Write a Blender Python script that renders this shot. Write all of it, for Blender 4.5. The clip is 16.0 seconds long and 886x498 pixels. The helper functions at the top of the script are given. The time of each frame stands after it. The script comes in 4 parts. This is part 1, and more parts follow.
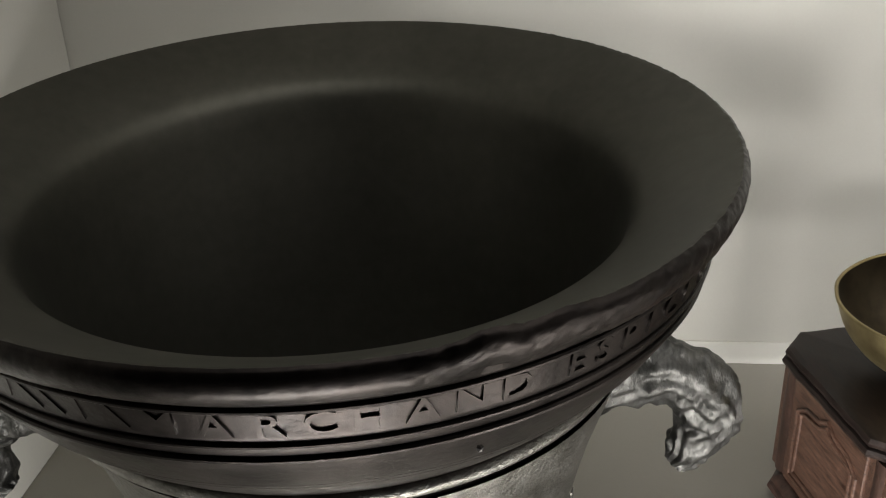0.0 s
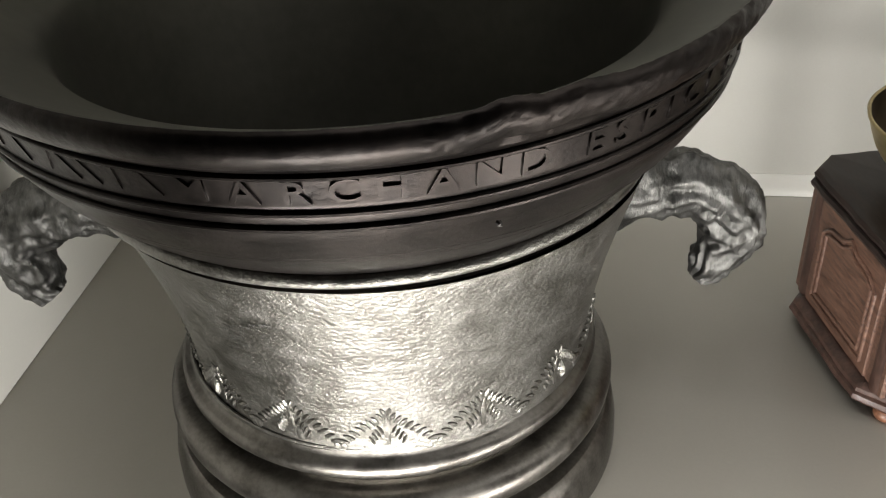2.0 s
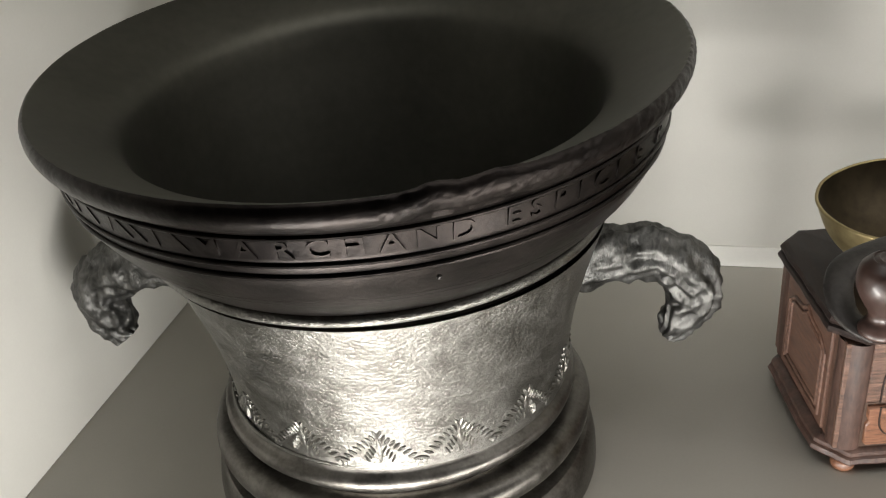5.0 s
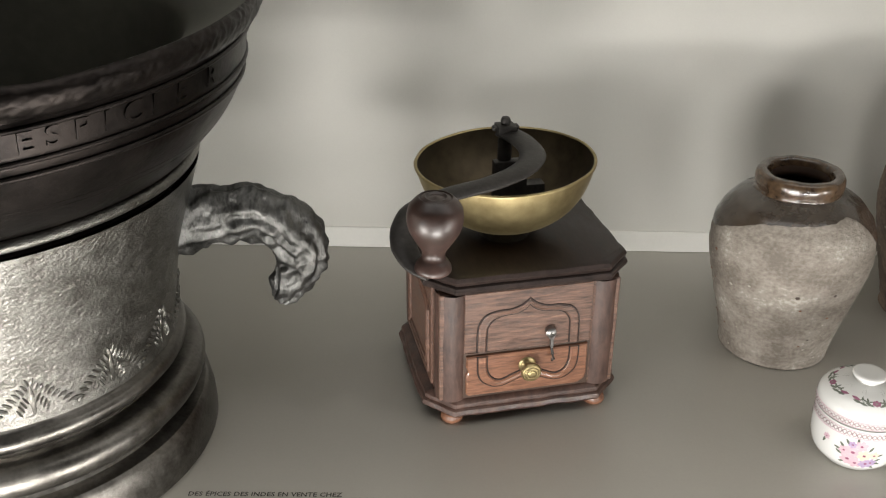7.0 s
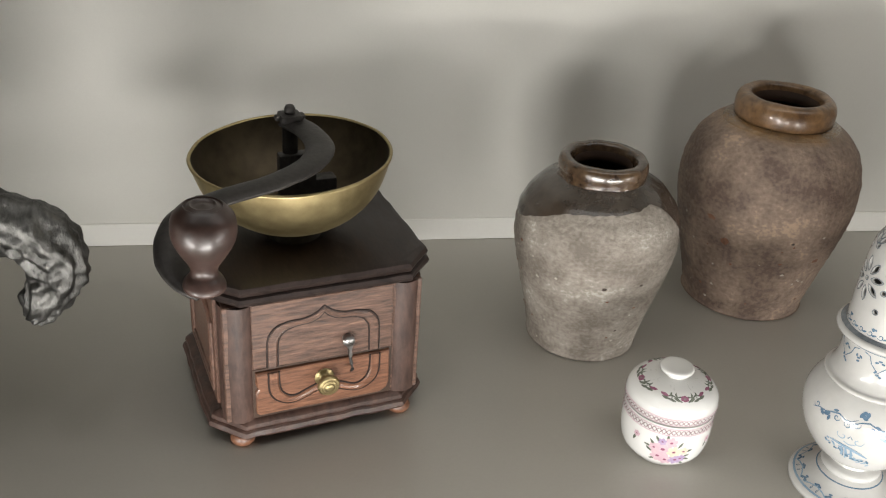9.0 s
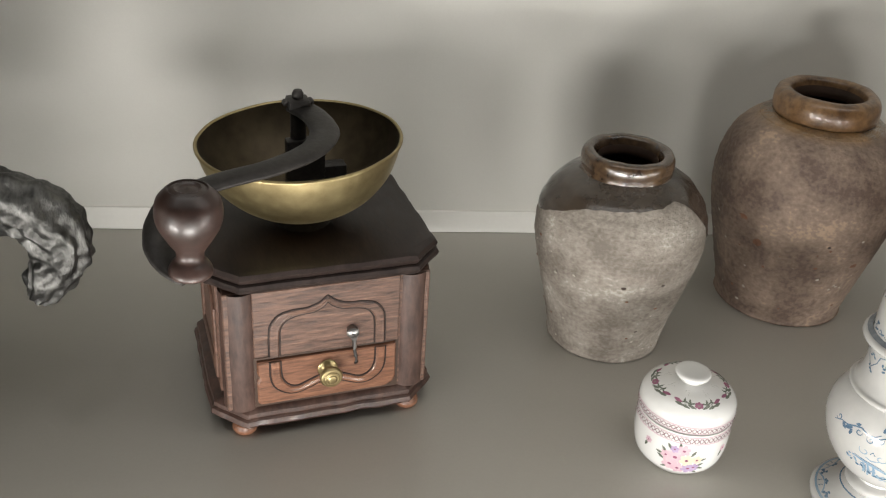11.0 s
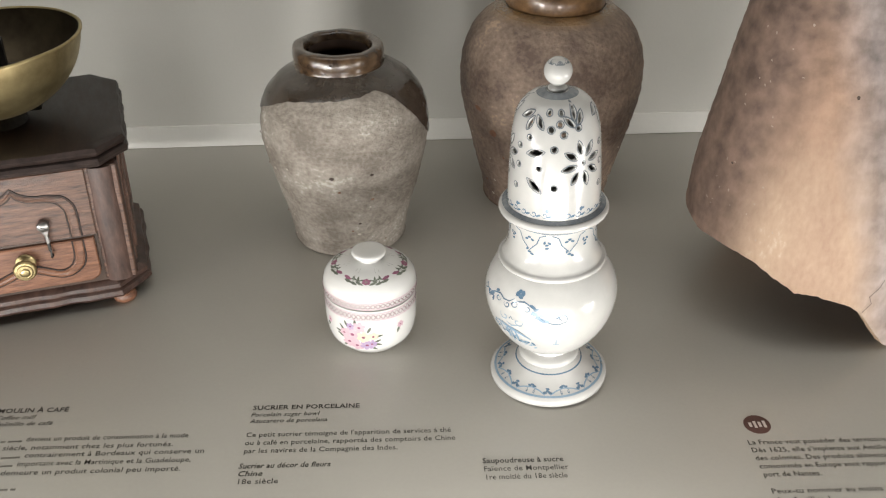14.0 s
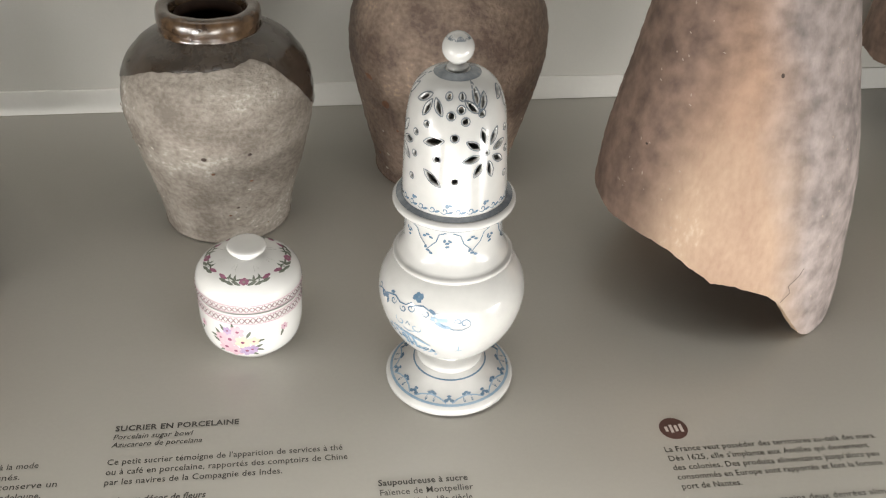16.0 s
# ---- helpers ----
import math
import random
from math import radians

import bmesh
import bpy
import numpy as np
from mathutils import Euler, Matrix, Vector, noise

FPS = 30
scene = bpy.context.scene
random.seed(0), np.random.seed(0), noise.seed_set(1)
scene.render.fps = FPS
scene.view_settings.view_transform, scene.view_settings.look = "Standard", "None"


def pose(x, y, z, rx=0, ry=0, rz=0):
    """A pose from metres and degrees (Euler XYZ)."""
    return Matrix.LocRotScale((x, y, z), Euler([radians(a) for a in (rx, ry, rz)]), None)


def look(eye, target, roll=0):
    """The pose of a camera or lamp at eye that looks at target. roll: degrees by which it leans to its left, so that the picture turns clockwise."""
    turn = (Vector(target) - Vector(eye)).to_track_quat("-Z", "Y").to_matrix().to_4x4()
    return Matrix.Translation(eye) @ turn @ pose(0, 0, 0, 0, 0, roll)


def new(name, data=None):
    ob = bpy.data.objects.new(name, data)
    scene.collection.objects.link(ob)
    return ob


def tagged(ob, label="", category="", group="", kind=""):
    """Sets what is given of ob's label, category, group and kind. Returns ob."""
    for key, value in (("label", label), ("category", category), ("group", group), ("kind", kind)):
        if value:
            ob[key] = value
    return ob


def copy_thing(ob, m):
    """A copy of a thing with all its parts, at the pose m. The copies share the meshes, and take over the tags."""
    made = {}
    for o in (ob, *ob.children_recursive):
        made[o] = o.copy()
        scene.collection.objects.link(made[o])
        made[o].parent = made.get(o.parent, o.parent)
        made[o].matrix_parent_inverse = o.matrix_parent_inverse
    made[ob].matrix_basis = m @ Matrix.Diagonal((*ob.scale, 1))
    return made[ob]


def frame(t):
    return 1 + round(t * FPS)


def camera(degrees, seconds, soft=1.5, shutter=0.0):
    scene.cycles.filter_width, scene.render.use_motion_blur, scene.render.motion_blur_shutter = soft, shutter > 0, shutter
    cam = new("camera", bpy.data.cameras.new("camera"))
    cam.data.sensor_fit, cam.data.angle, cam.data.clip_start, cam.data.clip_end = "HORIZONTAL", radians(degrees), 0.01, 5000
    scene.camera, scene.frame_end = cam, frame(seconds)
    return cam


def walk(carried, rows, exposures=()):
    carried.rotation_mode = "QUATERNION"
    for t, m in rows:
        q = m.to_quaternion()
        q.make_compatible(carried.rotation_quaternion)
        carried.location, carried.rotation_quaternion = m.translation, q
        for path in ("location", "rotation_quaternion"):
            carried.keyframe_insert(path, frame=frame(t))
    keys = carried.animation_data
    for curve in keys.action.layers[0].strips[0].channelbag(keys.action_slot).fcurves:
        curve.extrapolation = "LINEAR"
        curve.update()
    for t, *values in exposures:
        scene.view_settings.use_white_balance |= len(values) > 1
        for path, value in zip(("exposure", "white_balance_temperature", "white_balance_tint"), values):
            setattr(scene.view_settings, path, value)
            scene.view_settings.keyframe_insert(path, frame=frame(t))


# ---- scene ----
cam = camera(49.0, 16.0, soft=1.2)
PATH = [
    (0, (0.079, 0.044, 0.653), (-0.108, 1.834, -0.218), -2.0),
    (0.5, (0.067, 0.048, 0.637), (-0.181, 1.785, -0.322), -0.8),
    (1, (0.075, 0.045, 0.634), (-0.215, 1.732, -0.4), -1.1),
    (1.5, (0.087, 0.03, 0.637), (-0.205, 1.687, -0.445), -2.9),
    (2, (0.09, 0.013, 0.621), (-0.17, 1.657, -0.488), -2.9),
    (2.5, (0.088, 0.006, 0.627), (-0.144, 1.653, -0.484), -2.9),
    (3, (0.088, 0.023, 0.632), (-0.119, 1.686, -0.46), -2.4),
    (3.2, (0.085, 0.024, 0.636), (-0.116, 1.695, -0.445), -2.2),
    (5.3, (0.216, -0.13, 0.686), (-0.266, 1.555, -0.278), -5.3),
    (5.5, (0.22, -0.144, 0.677), (-0.234, 1.542, -0.297), -4.8),
    (6, (0.274, -0.152, 0.646), (-0.134, 1.559, -0.306), -3.8),
    (6.5, (0.331, -0.141, 0.627), (0.045, 1.609, -0.298), -2.5),
    (7, (0.379, -0.118, 0.617), (0.344, 1.658, -0.303), 0.4),
    (7.5, (0.408, -0.083, 0.618), (0.583, 1.686, -0.297), 2.3),
    (8, (0.409, -0.05, 0.616), (0.675, 1.706, -0.302), 2.3),
    (8.5, (0.419, -0.043, 0.609), (0.751, 1.689, -0.333), 3.4),
    (9, (0.407, -0.029, 0.603), (0.746, 1.692, -0.359), 4.2),
    (9.2, (0.401, -0.021, 0.603), (0.74, 1.696, -0.365), 4.7),
    (11.3, (0.474, -0.014, 0.592), (0.673, 1.717, -0.389), 3.8),
    (11.5, (0.487, -0.016, 0.597), (0.695, 1.718, -0.377), 4.3),
    (12, (0.575, -0.032, 0.593), (0.73, 1.741, -0.318), 3.9),
    (12.5, (0.635, -0.042, 0.587), (0.795, 1.736, -0.313), 3.6),
    (13, (0.681, -0.044, 0.574), (0.817, 1.721, -0.357), 3.0),
    (13.5, (0.734, -0.066, 0.559), (0.87, 1.664, -0.435), 2.0),
    (14, (0.781, -0.092, 0.554), (0.904, 1.604, -0.498), 0.1),
    (14.5, (0.783, -0.059, 0.558), (0.905, 1.604, -0.547), -1.4),
    (15, (0.783, -0.044, 0.551), (0.973, 1.603, -0.569), 0.8),
    (15.5, (0.797, -0.027, 0.548), (1.071, 1.601, -0.581), 2.6),
    (16, (0.795, 0.004, 0.54), (1.123, 1.611, -0.604), 3.4),
]
walk(cam, [(t, look(eye, target, roll)) for t, eye, target, roll in PATH],
     [(0, 0.30), (0.5, 0.42), (1.5, 0.55), (3.2, 0.47), (5.5, 0.38), (7, 0.23), (9, 0.15), (11.5, 0.16), (12.5, 0.10), (14, 0.20), (16, 0.22)])

# ---- world and lights ----
world = bpy.data.worlds.new("museum_dim")
world.use_nodes = True
world.node_tree.nodes["Background"].inputs[0].default_value = (1.0, 0.97, 0.9, 1)
world.node_tree.nodes["Background"].inputs[1].default_value = 0.03
scene.world = world


def area_lamp(name, m, sx, sy, watts, colour):
    d = bpy.data.lights.new(name, "AREA")
    d.shape, d.size, d.size_y, d.energy, d.color = "RECTANGLE", sx, sy, watts, colour
    ob = new(name, d)
    ob.matrix_world = m
    return ob


# the case's own light: a strip along the front edge of the shelf, and a soft panel overhead
for lx, lz, lw, watts in ((0.0, 0.024, 0.30, 3.5), (0.42, 0.016, 0.24, 2.5), (0.88, 0.036, 0.36, 2.1), (1.45, 0.026, 0.36, 2.3)):
    area_lamp("front_strip_lamp", look((lx, 0.215, lz), (lx, 1.0, 0.36)), lw, 0.035, watts, (1.0, 0.975, 0.93))
area_lamp("top_panel_lamp", look((0.80, 0.45, 1.02), (0.80, 0.60, 0.0)), 1.9, 0.5, 3.5, (1.0, 0.98, 0.955))


# ---- materials ----
def mat(name, c1, c2, rough=0.5, metal=0.0, scale=8.0, fine=120.0, bump=0.1, c3=None, rough2=None, coat=0.0, spec=0.5, dist=0.002, mid=0.5, sx=(1, 1, 1), grain=0.35, span=0.17):
    """A surface of two or three colours: broad patches, fine grain and relief."""
    m = bpy.data.materials.new(name)
    m.use_nodes = True
    n, l = m.node_tree.nodes, m.node_tree.links
    b = n["Principled BSDF"]
    tc = n.new("ShaderNodeTexCoord")
    mp = n.new("ShaderNodeMapping")
    mp.inputs["Scale"].default_value = sx
    l.new(tc.outputs["Object"], mp.inputs["Vector"])
    big = n.new("ShaderNodeTexNoise")
    big.inputs["Scale"].default_value, big.inputs["Detail"].default_value, big.inputs["Roughness"].default_value = scale, 9, 0.66
    small = n.new("ShaderNodeTexNoise")
    small.inputs["Scale"].default_value, small.inputs["Detail"].default_value = fine, 4
    l.new(mp.outputs[0], big.inputs["Vector"])
    l.new(mp.outputs[0], small.inputs["Vector"])
    add = n.new("ShaderNodeMath")
    add.operation, add.use_clamp = "MULTIPLY_ADD", True
    l.new(small.outputs["Fac"], add.inputs[0])
    add.inputs[1].default_value = grain
    sub = n.new("ShaderNodeMath")
    sub.operation = "SUBTRACT"
    l.new(big.outputs["Fac"], sub.inputs[0])
    sub.inputs[1].default_value = grain / 2
    l.new(sub.outputs[0], add.inputs[2])
    ramp = n.new("ShaderNodeValToRGB")
    ramp.color_ramp.elements[0].position, ramp.color_ramp.elements[0].color = mid - span, (*c1, 1)
    ramp.color_ramp.elements[1].position, ramp.color_ramp.elements[1].color = mid + span, (*c2, 1)
    if c3:
        e = ramp.color_ramp.elements.new(min(0.98, mid + span * 1.65))
        e.color = (*c3, 1)
    l.new(add.outputs[0], ramp.inputs[0])
    l.new(ramp.outputs[0], b.inputs["Base Color"])
    rr = n.new("ShaderNodeMapRange")
    rr.inputs["From Min"].default_value, rr.inputs["From Max"].default_value = 0.3, 0.7
    rr.inputs["To Min"].default_value, rr.inputs["To Max"].default_value = rough, rough if rough2 is None else rough2
    l.new(big.outputs["Fac"], rr.inputs["Value"])
    l.new(rr.outputs[0], b.inputs["Roughness"])
    bp = n.new("ShaderNodeBump")
    bp.inputs["Strength"].default_value, bp.inputs["Distance"].default_value = bump, dist
    l.new(add.outputs[0], bp.inputs["Height"])
    if bump > 0:
        l.new(bp.outputs[0], b.inputs["Normal"])
    b.inputs["Metallic"].default_value = metal
    b.inputs["Coat Weight"].default_value = coat
    b.inputs["Coat Roughness"].default_value = 0.08
    b.inputs["Specular IOR Level"].default_value = spec
    return m


def over(m, colour, rough, axis_z, noise_amp, noise_scale, soft=0.004, slope=0.0, coat=0.5):
    """A second coat on m (glaze on the jar, tones on the mould) above an uneven line at the height axis_z."""
    n, l = m.node_tree.nodes, m.node_tree.links
    b = n["Principled BSDF"]
    tc = n.new("ShaderNodeTexCoord")
    sep = n.new("ShaderNodeSeparateXYZ")
    l.new(tc.outputs["Object"], sep.inputs[0])
    no = n.new("ShaderNodeTexNoise")
    no.inputs["Scale"].default_value, no.inputs["Detail"].default_value = noise_scale, 3
    l.new(tc.outputs["Object"], no.inputs["Vector"])
    a = n.new("ShaderNodeMath")
    a.operation = "MULTIPLY_ADD"
    l.new(no.outputs["Fac"], a.inputs[0])
    a.inputs[1].default_value = noise_amp
    l.new(sep.outputs["Z"], a.inputs[2])
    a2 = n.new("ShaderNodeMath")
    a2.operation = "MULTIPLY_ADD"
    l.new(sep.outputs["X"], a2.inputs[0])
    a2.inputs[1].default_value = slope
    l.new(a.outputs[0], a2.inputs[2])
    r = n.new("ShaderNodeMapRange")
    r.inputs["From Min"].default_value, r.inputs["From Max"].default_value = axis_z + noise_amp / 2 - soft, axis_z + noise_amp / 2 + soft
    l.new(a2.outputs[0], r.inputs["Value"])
    fine = n.new("ShaderNodeTexNoise")
    fine.inputs["Scale"].default_value, fine.inputs["Detail"].default_value = 60, 5
    l.new(tc.outputs["Object"], fine.inputs["Vector"])
    cr = n.new("ShaderNodeValToRGB")
    cr.color_ramp.elements[0].position, cr.color_ramp.elements[0].color = 0.3, (*[c * 0.6 for c in colour], 1)
    cr.color_ramp.elements[1].position, cr.color_ramp.elements[1].color = 0.7, (*[min(1, c * 1.45) for c in colour], 1)
    l.new(fine.outputs["Fac"], cr.inputs[0])
    for socket, value in (("Base Color", cr.outputs[0]), ("Roughness", None), ("Coat Weight", None)):
        mix = n.new("ShaderNodeMix")
        mix.data_type = "RGBA" if socket == "Base Color" else "FLOAT"
        i = 6 if socket == "Base Color" else 2
        l.new(r.outputs[0], mix.inputs[0])
        if b.inputs[socket].is_linked:
            l.new(b.inputs[socket].links[0].from_socket, mix.inputs[i])
        else:
            mix.inputs[i].default_value = b.inputs[socket].default_value
        if value:
            l.new(value, mix.inputs[i + 1])
        else:
            mix.inputs[i + 1].default_value = rough if socket == "Roughness" else coat
        l.new(mix.outputs[2 if socket == "Base Color" else 0], b.inputs[socket])
    return m


M_SHELF = mat("shelf_lacquer", (0.375, 0.358, 0.318), (0.40, 0.383, 0.342), 0.27, 0, 3, 300, 0.02, rough2=0.34)
M_WALL = mat("case_wall_paint", (0.625, 0.615, 0.572), (0.66, 0.65, 0.605), 0.6, 0, 2.5, 400, 0.03)
M_TRIM = mat("white_trim_paint", (0.78, 0.77, 0.73), (0.82, 0.81, 0.77), 0.5, 0, 5, 200, 0.02)
M_ROOM = mat("dark_room_paint", (0.05, 0.05, 0.05), (0.08, 0.078, 0.07), 0.8, 0, 2, 50, 0.05)
M_BODY = mat("worn_bronze", (0.115, 0.111, 0.100), (0.205, 0.20, 0.187), 0.32, 1.0, 46, 300, 0.9, c3=(0.31, 0.305, 0.287), rough2=0.46, dist=0.0019, grain=0.5, sx=(1, 1, 1.25))
M_BELL = mat("dark_bronze", (0.007, 0.0055, 0.005), (0.022, 0.0175, 0.0155), 0.30, 0.85, 24, 200, 0.45, rough2=0.45, dist=0.0015)
M_INNER = mat("dark_bronze_inside", (0.068, 0.067, 0.056), (0.097, 0.094, 0.079), 0.46, 0.85, 6, 90, 0.05, rough2=0.52, dist=0.001)
M_BASE = mat("bronze_foot", (0.080, 0.074, 0.067), (0.17, 0.161, 0.147), 0.28, 1.0, 40, 300, 0.35, rough2=0.48, dist=0.0015)
M_LEAD = mat("grey_cast_handle", (0.040, 0.040, 0.038), (0.16, 0.158, 0.152), 0.40, 1.0, 46, 180, 0.7, rough2=0.54, dist=0.004, sx=(1.6, 1, 0.8))
M_OAK = mat("brown_oak", (0.030, 0.014, 0.010), (0.160, 0.088, 0.060), 0.38, 0, 34, 120, 0.8, c3=(0.30, 0.185, 0.135), rough2=0.55, sx=(1, 6, 9), dist=0.001, coat=0.15)
M_OAKS = mat("brown_oak_side", (0.045, 0.021, 0.014), (0.16, 0.085, 0.058), 0.4, 0, 34, 120, 0.35, c3=(0.25, 0.15, 0.11), rough2=0.55, sx=(6, 1, 8), dist=0.001, coat=0.15)
M_AMBER = mat("amber_glaze", (0.07, 0.036, 0.016), (0.20, 0.112, 0.05), 0.28, 0, 40, 160, 0.3, rough2=0.4, coat=0.35)
M_OAKR = mat("reddish_drawer_oak", (0.07, 0.028, 0.015), (0.22, 0.10, 0.055), 0.38, 0, 34, 120, 0.4, c3=(0.33, 0.17, 0.10), rough2=0.5, sx=(1, 6, 9), dist=0.001, coat=0.2)
M_DARKW = mat("dark_stained_wood", (0.010, 0.006, 0.005), (0.028, 0.017, 0.014), 0.42, 0, 26, 120, 0.15, rough2=0.55, sx=(5, 1, 5), dist=0.001, coat=0.05, spec=0.35)
M_POST = mat("worn_dark_wood", (0.022, 0.0105, 0.0075), (0.080, 0.043, 0.032), 0.44, 0, 26, 120, 0.45, rough2=0.58, sx=(3, 3, 1), dist=0.001, coat=0.04)
M_KNOB = mat("polished_turned_wood", (0.02, 0.0105, 0.008), (0.055, 0.029, 0.023), 0.34, 0, 22, 140, 0.12, rough2=0.5, coat=0.12)
M_IRON = mat("black_iron", (0.022, 0.02, 0.019), (0.055, 0.05, 0.046), 0.42, 0.6, 30, 250, 0.3, rough2=0.6)
M_STEEL = mat("steel", (0.20, 0.195, 0.19), (0.32, 0.31, 0.30), 0.36, 1.0, 40, 250, 0.1)
M_BRASS = mat("dull_brass", (0.25, 0.195, 0.098), (0.42, 0.345, 0.185), 0.36, 1.0, 16, 120, 0.08, rough2=0.48)
# the hopper's brass again, darkened: the shade inside the bowl is in its colour
M_BRASSIN = mat("shaded_brass", (0.045, 0.034, 0.021), (0.095, 0.074, 0.045), 0.42, 0.8, 14, 100, 0.1, rough2=0.55)
M_JAR1 = mat("grey_stoneware", (0.155, 0.131, 0.108), (0.315, 0.282, 0.243), 0.60, 0, 15, 230, 1.0, c3=(0.47, 0.44, 0.395), rough2=0.85, dist=0.005, grain=0.34, sx=(1, 1, 1.35), span=0.115)
M_JAR2 = over(mat("brown_stoneware", (0.110, 0.073, 0.055), (0.265, 0.196, 0.150), 0.55, 0, 13, 200, 1.0, c3=(0.40, 0.285, 0.20), rough2=0.82, dist=0.005, grain=0.34, sx=(1, 1, 1.1), span=0.11), (0.15, 0.085, 0.035), 0.22, 0.222, 0.004, 20, 0.003, coat=0.6)
M_GLAZE = mat("dark_brown_glaze", (0.020, 0.013, 0.009), (0.052, 0.036, 0.024), 0.20, 0, 22, 160, 0.25, rough2=0.34, coat=0.55)
M_RIM1 = mat("brown_glaze", (0.03, 0.018, 0.011), (0.10, 0.062, 0.034), 0.24, 0, 40, 160, 0.3, coat=0.5)
M_HOLLOW = mat("dark_inside_glaze", (0.03, 0.018, 0.012), (0.06, 0.035, 0.024), 0.45, 0, 20, 90, 0.2)
M_PORC = mat("white_porcelain", (0.62, 0.62, 0.605), (0.67, 0.665, 0.65), 0.14, 0, 6, 60, 0.01, coat=0.5)
M_FAI = mat("cream_faience", (0.435, 0.432, 0.418), (0.50, 0.496, 0.480), 0.2, 0, 12, 90, 0.03, coat=0.4)
M_BLUE = mat("blue_paint", (0.060, 0.110, 0.170), (0.125, 0.195, 0.27), 0.2, 0, 60, 300, 0.0, coat=0.4)
M_LBLUE = mat("pale_blue_paint", (0.165, 0.255, 0.345), (0.25, 0.34, 0.42), 0.2, 0, 60, 300, 0.0, coat=0.4)
M_INK = mat("dark_blue_grey_paint", (0.10, 0.12, 0.14), (0.20, 0.22, 0.24), 0.2, 0, 60, 300, 0.0, coat=0.4)
M_PINK = mat("pink_enamel", (0.50, 0.33, 0.385), (0.58, 0.44, 0.475), 0.25, 0, 90, 300, 0.0)
M_LIL = mat("lilac_enamel", (0.32, 0.24, 0.38), (0.43, 0.34, 0.48), 0.25, 0, 90, 300, 0.0)
M_YEL = mat("yellow_enamel", (0.58, 0.50, 0.38), (0.63, 0.56, 0.46), 0.25, 0, 90, 300, 0.0)
M_PLUM = mat("plum_enamel", (0.20, 0.07, 0.12), (0.32, 0.13, 0.2), 0.25, 0, 90, 300, 0.0)
M_LATT = mat("mauve_enamel", (0.21, 0.140, 0.155), (0.30, 0.215, 0.23), 0.25, 0, 90, 300, 0.0)
M_BAR = mat("faded_ink", (0.12, 0.112, 0.098), (0.15, 0.14, 0.12), 0.5, 0, 50, 200, 0.0)
M_GREEN = mat("green_enamel", (0.10, 0.115, 0.09), (0.17, 0.18, 0.15), 0.25, 0, 90, 300, 0.0)
# buff clay with darker zones: towards the top, the right and the left edge
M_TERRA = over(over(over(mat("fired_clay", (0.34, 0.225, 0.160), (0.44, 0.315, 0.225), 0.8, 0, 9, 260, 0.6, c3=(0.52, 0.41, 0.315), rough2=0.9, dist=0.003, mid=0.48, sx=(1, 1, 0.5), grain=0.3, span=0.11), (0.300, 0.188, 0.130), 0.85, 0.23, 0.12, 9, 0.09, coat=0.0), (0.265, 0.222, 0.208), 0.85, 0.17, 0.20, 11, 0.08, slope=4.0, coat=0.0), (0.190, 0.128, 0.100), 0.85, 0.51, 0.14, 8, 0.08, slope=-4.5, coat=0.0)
M_LIME = mat("lime_speck", (0.33, 0.26, 0.21), (0.43, 0.35, 0.29), 0.9, 0, 60, 300, 0.4)
M_BREAK = mat("broken_clay_edge", (0.45, 0.32, 0.22), (0.6, 0.46, 0.33), 0.9, 0, 40, 160, 0.5)
M_TEXT = mat("printed_ink", (0.038, 0.034, 0.029), (0.052, 0.047, 0.040), 0.5, 0, 50, 200, 0.0)
M_BADGE = mat("dark_red_brown_print", (0.075, 0.032, 0.026), (0.095, 0.042, 0.034), 0.5, 0, 50, 200, 0.0)
M_BADGEL = mat("pale_print", (0.5, 0.44, 0.4), (0.55, 0.48, 0.44), 0.5, 0, 50, 200, 0.0)


# ---- mesh helpers ----
def mesh_object(name, bm, material, parent=None, label="", sharp=35):
    me = bpy.data.meshes.new(name)
    bmesh.ops.recalc_face_normals(bm, faces=bm.faces[:])
    bm.to_mesh(me)
    bm.free()
    for p in me.polygons:
        p.use_smooth = True
    me.set_sharp_from_angle(angle=radians(sharp))
    me.materials.append(material)
    ob = new(name, me)
    ob.parent = parent
    if label:
        ob["label"] = label
    return ob


def part(name, bm, material, parent, label="", sharp=35):
    return mesh_object(name, bm, material, parent, label, sharp)


def thing(name, m, label, category, group=""):
    ob = new(name)
    ob.matrix_world = m
    ob.empty_display_size = 0.02
    return tagged(ob, label, category, group)


def lathe(profile, segs=96, wobble=None, closed=False):
    """A turned body: profile of (radius, height). wobble(angle, r, z) gives (dr, dz)."""
    bm = bmesh.new()
    rings = []
    for r, z in profile:
        if r < 1e-5:
            rings.append([bm.verts.new((0, 0, z))])
            continue
        ring = []
        for k in range(segs):
            a = 2 * math.pi * k / segs
            dr, dz = wobble(a, r, z) if wobble else (0, 0)
            ring.append(bm.verts.new(((r + dr) * math.cos(a), (r + dr) * math.sin(a), z + dz)))
        rings.append(ring)
    pairs = list(zip(rings, rings[1:])) + ([(rings[-1], rings[0])] if closed else [])
    for p, q in pairs:
        for k in range(segs):
            j = (k + 1) % segs
            if len(p) == 1 and len(q) == 1:
                continue
            if len(p) == 1:
                bm.faces.new((p[0], q[k], q[j]))
            elif len(q) == 1:
                bm.faces.new((p[k], p[j], q[0]))
            else:
                bm.faces.new((p[k], p[j], q[j], q[k]))
    return bm


